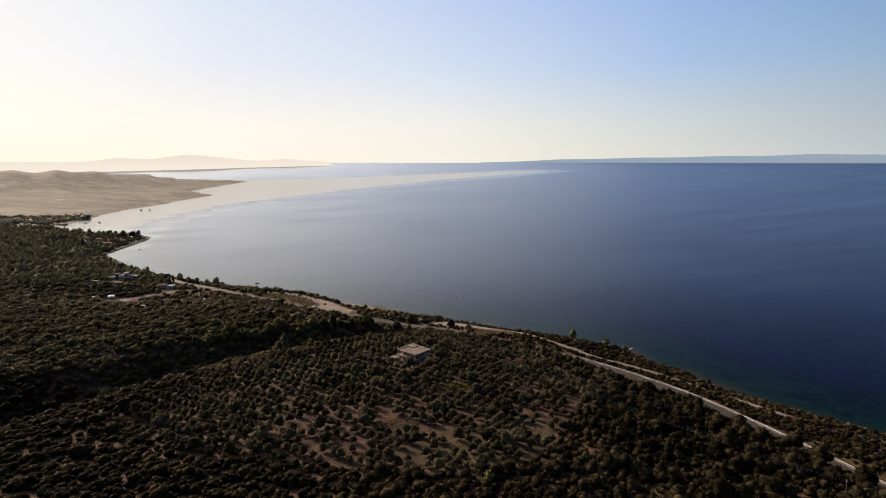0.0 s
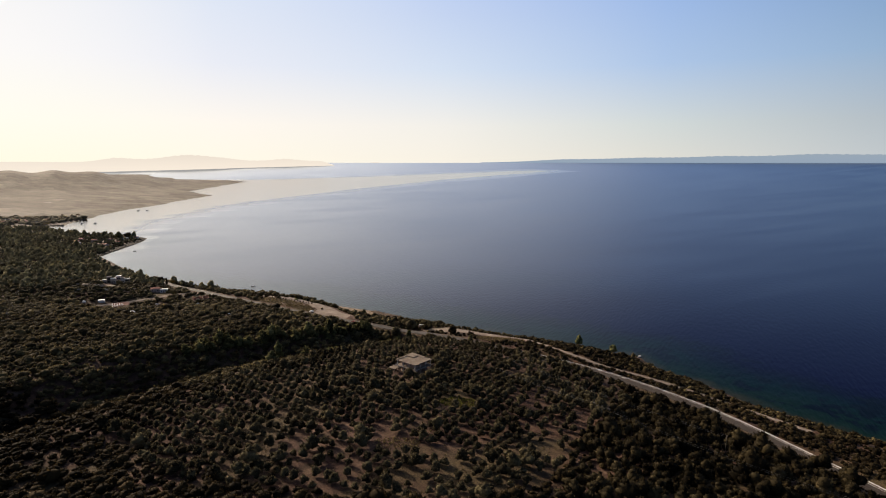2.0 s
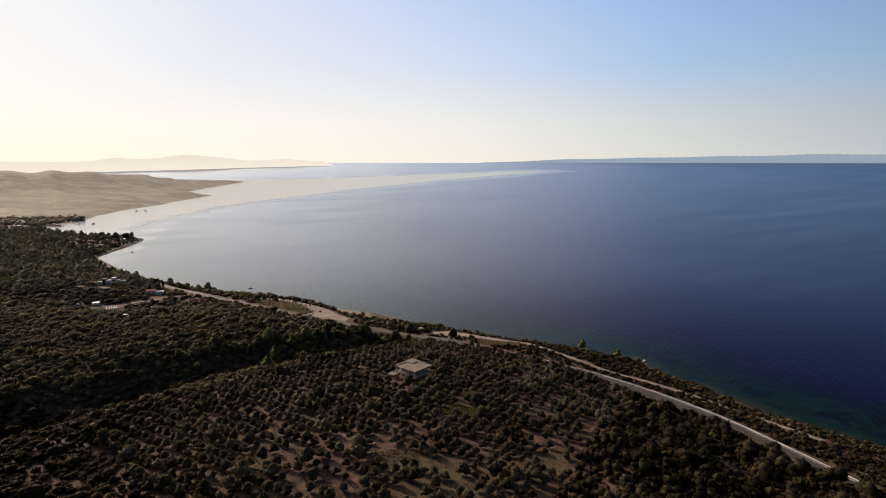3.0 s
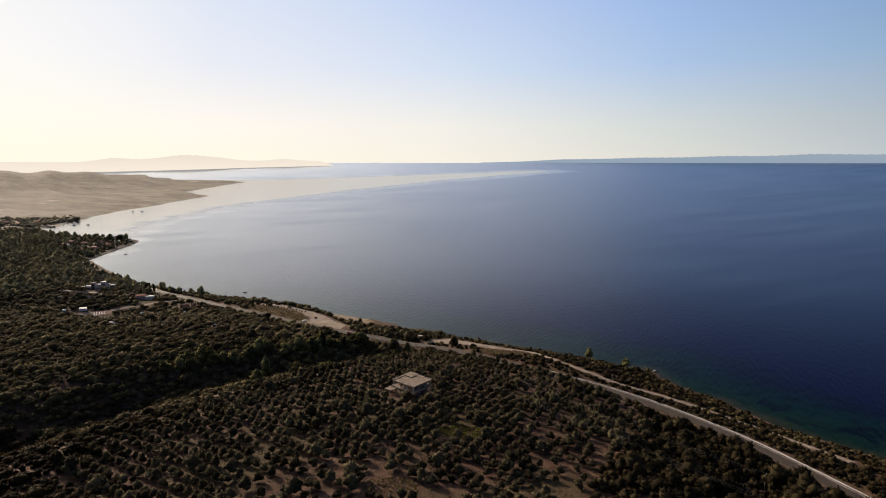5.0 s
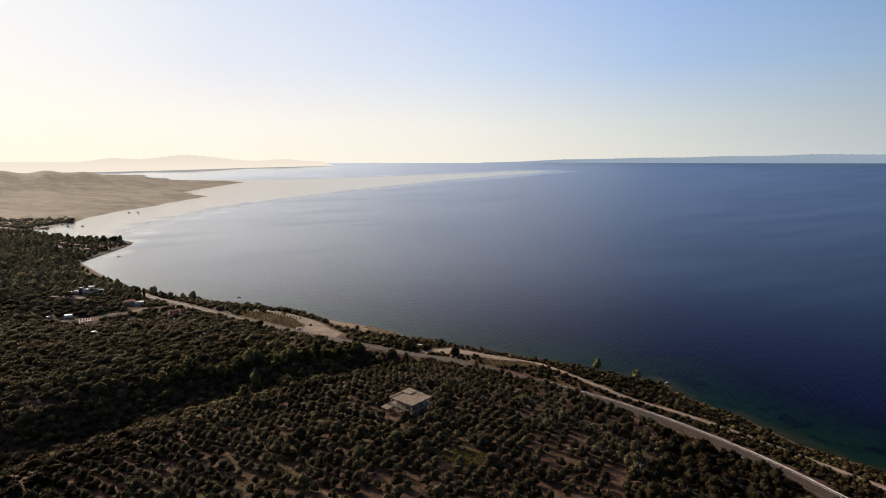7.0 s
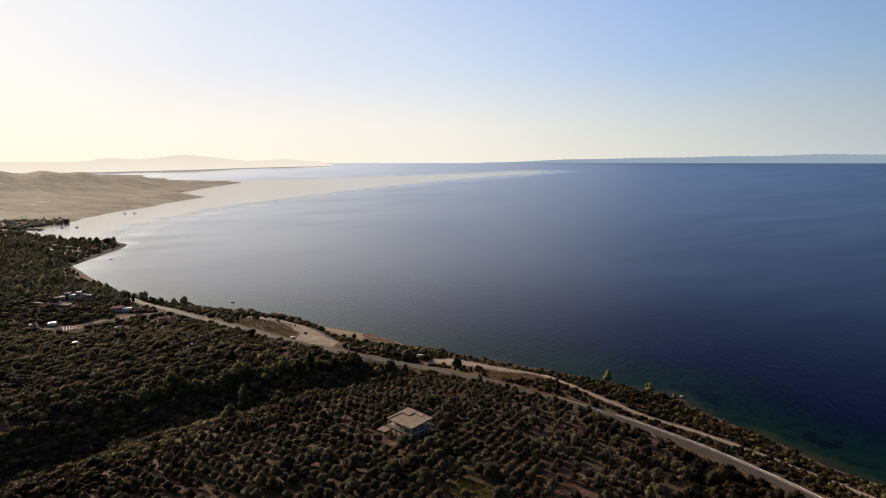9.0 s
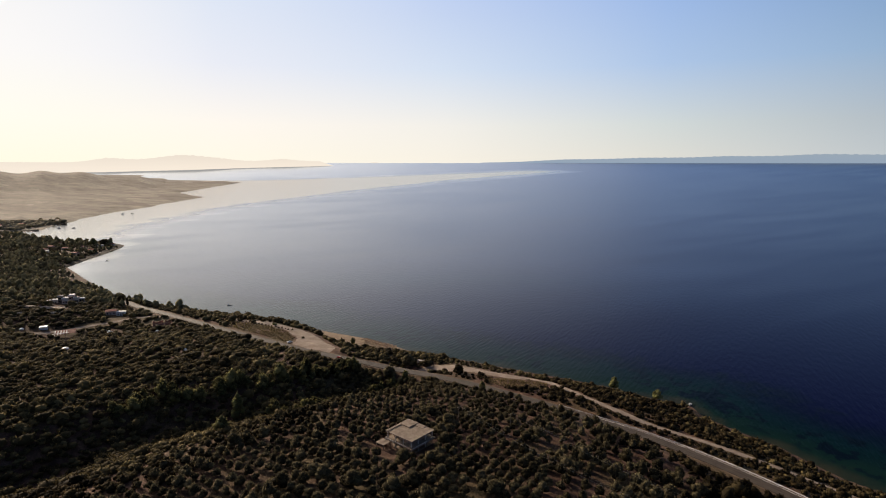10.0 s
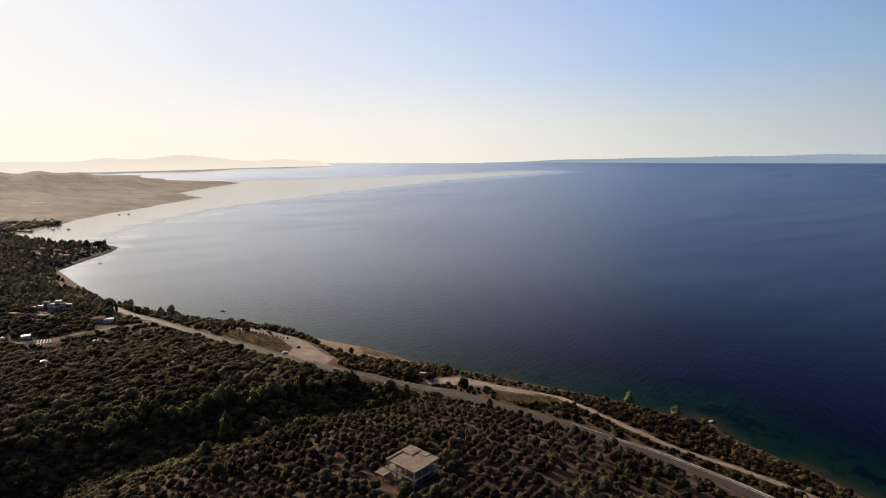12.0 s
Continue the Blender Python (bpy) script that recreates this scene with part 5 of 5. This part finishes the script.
def boat(x, y, turn, long, label, mast=False, z=0.0):
    top = empty("boat", pose(*(float(c) for c in far(x, y, z)), 0, 0, turn), label, "boat", "moored boats")
    bm = bmesh.new()
    ring = []
    for t in np.linspace(-1, 1, 9):
        half = 0.18 * long * (1 - max(0.0, t) ** 2.2) * (0.8 + 0.2 * min(1, (1 + t) * 2)) + 0.02
        sheer = 0.10 * long * (1 + 0.35 * max(0, t))
        ring.append([bm.verts.new((t * long / 2, s * half * k, z0)) for s, k, z0 in ((-1, 1, sheer), (-1, 0.7, -0.1), (1, 0.7, -0.1), (1, 1, sheer))])
    for a, b in zip(ring, ring[1:]):
        for i in range(3):
            bm.faces.new((a[i], a[i + 1], b[i + 1], b[i]))
        bm.faces.new((a[3], a[0], b[0], b[3]))
    bm.faces.new(ring[0]), bm.faces.new(ring[-1][::-1])
    bmesh.ops.recalc_face_normals(bm, faces=bm.faces)
    part("hull", bm, BOATHULL, top)
    part("cabin", a_box(-0.2 * long, -0.1 * long, 0.1 * long, 0.12 * long, 0.1 * long, 0.26 * long, bevel=0.03 * long), WHITEWASH, top)
    part("deck", a_box(-0.44 * long, -0.13 * long, 0.098 * long, -0.2 * long, 0.13 * long, 0.118 * long), TIMBER, top)
    if mast:
        part("mast", rod(bmesh.new(), (0.02 * long, 0, 0.2 * long), (0.02 * long, 0, 0.9 * long), 0.09, 0.06), TIMBER, top)
    return top


boat(-526, 973, 60, 6.0, "small moored boat with a dark cabin", True)
boat(-233, 696, 20, 5.5, "small fishing boat lying off the bank")
boat(-962, 1800, 30, 8.0, "small boat far out in the bay")
boat(-940, 1812, 10, 8.0, "small boat far out in the bay")
boat(-898, 1418, 80, 9.0, "small boat near the head of the bay")
boat(-868, 1425, 50, 8.0, "small boat near the head of the bay")
boat(152.5, 442.5, 35, 4.2, "white dinghy drawn up at the water", False, 0.25)


# ---- beach umbrellas and the hedge by the car park ----
def umbrella(m):
    top = empty("beach_umbrella", m, "thatched beach umbrella on a wooden post", "umbrella", "beach umbrellas")
    part("post", rod(bmesh.new(), (0, 0, -0.4), (0, 0, 2.1), 0.06, 0.05, 6), TIMBER, top)
    bm = bmesh.new()
    tip = bm.verts.new((0, 0, 2.45))
    low = [bm.verts.new(((1.5 + 0.1 * (i % 2)) * math.cos(i * math.pi / 8), (1.5 + 0.1 * (i % 2)) * math.sin(i * math.pi / 8), 1.85 - 0.06 * (i % 2))) for i in range(16)]
    inn = [bm.verts.new((1.4 * math.cos(i * math.pi / 8), 1.4 * math.sin(i * math.pi / 8), 1.83)) for i in range(16)]
    peak = bm.verts.new((0, 0, 2.33))
    for i in range(16):
        j = (i + 1) % 16
        bm.faces.new((tip, low[i], low[j])), bm.faces.new((low[i], inn[i], inn[j], low[j])), bm.faces.new((inn[i], peak, inn[j]))
    part("thatch", bm, THATCH, top)
    return top


shade_one = None
for r in range(3):
    for k in range(9):
        x, y = -69.0 + 3.3 * k - 1.6 * r, 572.0 - 2.45 * k - 2.9 * r
        m = on_land(x, y, 17 * k, 0.2)
        if shade_one is None:
            shade_one = umbrella(m)
        else:
            copy_thing(shade_one, m)


def leafy(name, templates, m, scale, label, category, material, group="", trunk=None):
    """A single plant built of a trunk and a crown."""
    top = empty(name, m, label, category, group)
    if trunk:
        h, r = trunk
        bm = rod(bmesh.new(), (0, 0, -0.5), (0.05, 0.04, h), r, r * 0.6)
        for j in range(4):
            a = j * 1.57 + 0.4
            rod(bm, (0.04, 0.03, h * 0.75), (0.4 * h * math.cos(a) * 0.6, 0.4 * h * math.sin(a) * 0.6, h * 1.25), r * 0.5, r * 0.2, 6)
        part("trunk", bm, BARK, top)
    v, f, tip = templates
    me = mesh_of("crown", v * np.asarray(scale), f, material, True)
    float_attribute(me, "shade", np.full(len(v), 0.35))
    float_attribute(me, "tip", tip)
    new("crown", me).parent = top
    return top


for k in range(15):
    s = k / 14
    x, y = -176 + 44 * s, 585 - 15 * s + 0.8 * math.sin(k * 2.3)
    leafy("hedge_bush", bush_near[k % 6], on_land(x, y, 40 * k), (0.42, 0.42, 0.55 + 0.1 * (k % 3)), "small dark clipped bush in a row", "bush", SCRUB, "hedge by the parking ground")


leafy("field_bush", bush_near[1], on_land(-151, 583, 10), (1.1, 1.1, 1.0), "yellowish bush beside the parking ground", "bush", BRIGHT)
for k, (x, y, w) in enumerate(((-199, 588, 1.1), (-190, 580, 0.8), (-184, 576, 0.9), (-173, 590, 1.0), (-163, 592, 1.15), (-158, 594, 1.0), (-205, 592, 1.3), (-178, 597, 1.2))):
    leafy("field_bush", bush_near[k % 6], on_land(x, y, 50 * k), (w, w, 1.25 * w), "round dark bush above the shore", "bush", SCRUB, "bushes round the parking ground")
leafy("field_bush", bush_near[2], on_land(-116.5, 545, 70), (0.7, 0.7, 0.9), "round dark bush on the parking ground", "bush", SCRUB)
leafy("field_bush", bush_near[4], on_land(-184, 596, 50), (1.3, 1.3, 1.6), "round dark bush above the shore", "bush", SCRUB)


def big_crown(seed, w, h, base, clumps, n, cone=0.0, leaf=0.55, spread=0.62):
    return crown(np.random.default_rng(seed), w, h, base, clumps, n, leaf, ICO1, spread, cone)


for seed, x, y, w, h, stem, cone, mat, label in (
        (1, 108, 455, 6.4, 10.0, 3.0, 0.1, BRIGHT, "tall sunlit pine on the edge of the shore"),
        (2, 132, 444, 6.0, 8.0, 2.4, 0.1, BRIGHT, "sunlit pine on the edge of the shore"),
        (17, -77, 549, 4.2, 6.5, 1.2, 0.2, PINE, "small round tree above the beach"),
        (18, 19.5, 420, 4.2, 6.5, 0.8, 0.3, PINE, "upright dark tree at the edge of the grove"),
        (3, -63, 467, 4.6, 12.0, 1.5, 0.4, PINE, "tall slender tree beside the coast road"),
        (4, 7, 465, 7.5, 7.0, 1.6, 0.2, SCRUB, "dark spreading pine beside the dirt clearing"),
        (16, -15.5, 488.5, 5.0, 4.6, 1.0, 0.0, DIMLEAF, "small round dark tree beside the camper van"),
        (5, -28, 490, 8.5, 9.0, 1.8, 0.0, OLIVE, "round leafy tree beside the coast road"),
        (6, -39, 463, 8.5, 7.5, 1.0, 0.0, OLIVE, "round bushy tree at the road edge"),
        (7, -114, 392, 7.5, 16.0, 1.6, 0.55, BRIGHT, "pointed light green conifer in the ravine"),
        (8, -104, 345, 6.5, 8.0, 1.2, 0.2, PINE, "light green tree on the edge of the ravine"),
        (9, -318, 646, 3.2, 11.0, 0.5, 0.35, SCRUB, "dark cypress beside the coast road"),
        (10, -312, 643, 3.0, 9.5, 0.5, 0.35, SCRUB, "dark cypress beside the coast road"),
        (11, -323, 650, 7.5, 9.0, 1.5, 0.0, SCRUB, "broad dark tree beside the coast road"),
        (12, 16.5, 191, 3.6, 4.6, 0.6, 0.1, BRIGHT, "bright green young tree in the scrub"),
        (13, -632, 1112, 13.0, 15.0, 3.0, 0.3, PINE, "dark pine on the headland"),
        (14, -620, 1122, 14.0, 11.0, 2.0, 0.0, SCRUB, "broad dark tree on the headland"),
        (15, -655, 1105, 10.0, 16.0, 2.0, 0.5, PINE, "pointed pine on the headland")):
    leafy("pine_tree" if mat in (PINE, BRIGHT) else "cypress" if "cypress" in label else "tree", big_crown(seed, w, h - stem, stem * 0.8, 9, 260, cone), on_land(x, y, 33 * seed), (1, 1, 1), label, "tree", mat, trunk=(stem * 1.4, 0.06 * w * 0.6 + 0.08))


# ---- guard rail, poles and wires ----
def guard_rail(line, a, b, side, label):
    """Steel rail on posts along the road between two places of its length."""
    p = resample(line, 4.0)
    d = np.gradient(p, axis=0)
    d /= np.linalg.norm(d, axis=1)[:, None]
    q = p + np.stack([d[:, 1], -d[:, 0]], -1) * side
    q = q[(q[:, 0] > a) & (q[:, 0] < b)]
    z = ground_height(q[:, 0], q[:, 1]) + 0.1
    top = empty("guard_rail", Matrix.Translation((q[0, 0], q[0, 1], z[0])), label, "guard rail")
    o = np.array([q[0, 0], q[0, 1], z[0]])
    pts = np.column_stack([q, z]) - o
    prof = [(-0.04, 0.42), (0.05, 0.50), (-0.04, 0.58), (0.05, 0.68), (-0.04, 0.76)]
    n = np.gradient(pts[:, :2], axis=0)
    n = np.stack([n[:, 1], -n[:, 0]], -1) / np.linalg.norm(n, axis=1)[:, None]
    v = np.stack([np.column_stack([pts[:, :2] + n * u, pts[:, 2] + w]) for u, w in prof] + [np.column_stack([pts[:, :2] + n * (u + 0.02), pts[:, 2] + w]) for u, w in prof[::-1]], 1)
    k = v.shape[1]
    i, j = np.meshgrid(np.arange(len(pts) - 1), np.arange(k), indexing="ij")
    f = np.stack([i * k + j, i * k + (j + 1) % k, (i + 1) * k + (j + 1) % k, (i + 1) * k + j], -1).reshape(-1, 4)
    rail = new("rail", mesh_of("rail", v.reshape(-1, 3), f, STEEL))
    rail.parent = top
    # white strip added along the rail top, standing in for its sun glint
    v = np.stack([np.column_stack([pts[:, :2] + n * u, pts[:, 2] + w]) for u, w in ((-0.045, 0.77), (-0.045, 0.81), (0.045, 0.81), (0.045, 0.77))], 1)
    i, j = np.meshgrid(np.arange(len(pts) - 1), np.arange(4), indexing="ij")
    f = np.stack([i * 4 + j, i * 4 + (j + 1) % 4, (i + 1) * 4 + (j + 1) % 4, (i + 1) * 4 + j], -1).reshape(-1, 4)
    glint_strip = new("glint_strip", mesh_of("glint_strip", v.reshape(-1, 3), f, SHEET))
    glint_strip.parent = rail
    post = None
    for x, y, zz in pts:
        if post is None:
            post = part("post", a_box(-0.05, -0.06, -0.5, 0.05, 0.06, 0.74, bevel=0.01), STEEL, top)
            ob = post
        else:
            ob = new("post", post.data)
            ob.parent = top
        ob.location = (x, y, zz)
    return top


guard_rail(ROAD, 62, 215, -3.9, "long galvanised guard rail on the sea side of the road")


def utility_pole(x, y, turn, h, label):
    top = empty("utility_pole", on_land(x, y, turn), label, "pole", "utility poles")
    part("pole", rod(bmesh.new(), (0, 0, -1), (0, 0, h), 0.13, 0.08, 8), TIMBER, top)
    arm = part("crossarm", a_box(-0.9, -0.06, h - 0.7, 0.9, 0.06, h - 0.55, bevel=0.01), TIMBER, top)
    for sx in (-0.8, 0.0, 0.8):
        part("insulator", rod(bmesh.new(), (sx, 0, h - 0.56), (sx, 0, h - 0.35), 0.05, 0.035, 8), WHITEWASH, arm)
    return top


def wires(a, b, h, turn, label):
    """Two sagging wires between two poles."""
    za, zb = float(ground_height(*a)) + h - 0.35, float(ground_height(*b)) + h - 0.35
    for s in (-0.8, 0.8):
        o = Vector((math.cos(radians(turn)) * s, math.sin(radians(turn)) * s, 0))
        bm = bmesh.new()
        pts = [Vector((a[0], a[1], za)).lerp(Vector((b[0], b[1], zb)), k / 16) + o - Vector((0, 0, 2.2 * 4 * (k / 16) * (1 - k / 16))) for k in range(17)]
        for p, q in zip(pts, pts[1:]):
            rod(bm, p, q, 0.018, 0.018, 5)
        tagged(part("overhead_wire", bm, WIRE), label, "wire", "overhead wires")


for line in (((4, 359), (75, 274), (146, 190)), ((28, 352), (124, 252)), ((-315, 415), (-485, 672))):
    for p in line:
        utility_pole(*p, 42, 8.5, "dark weathered timber utility pole above the bushes")
    for p, q in zip(line, line[1:]):
        wires(p, q, 8.5, 42, "thin overhead wire between utility poles")
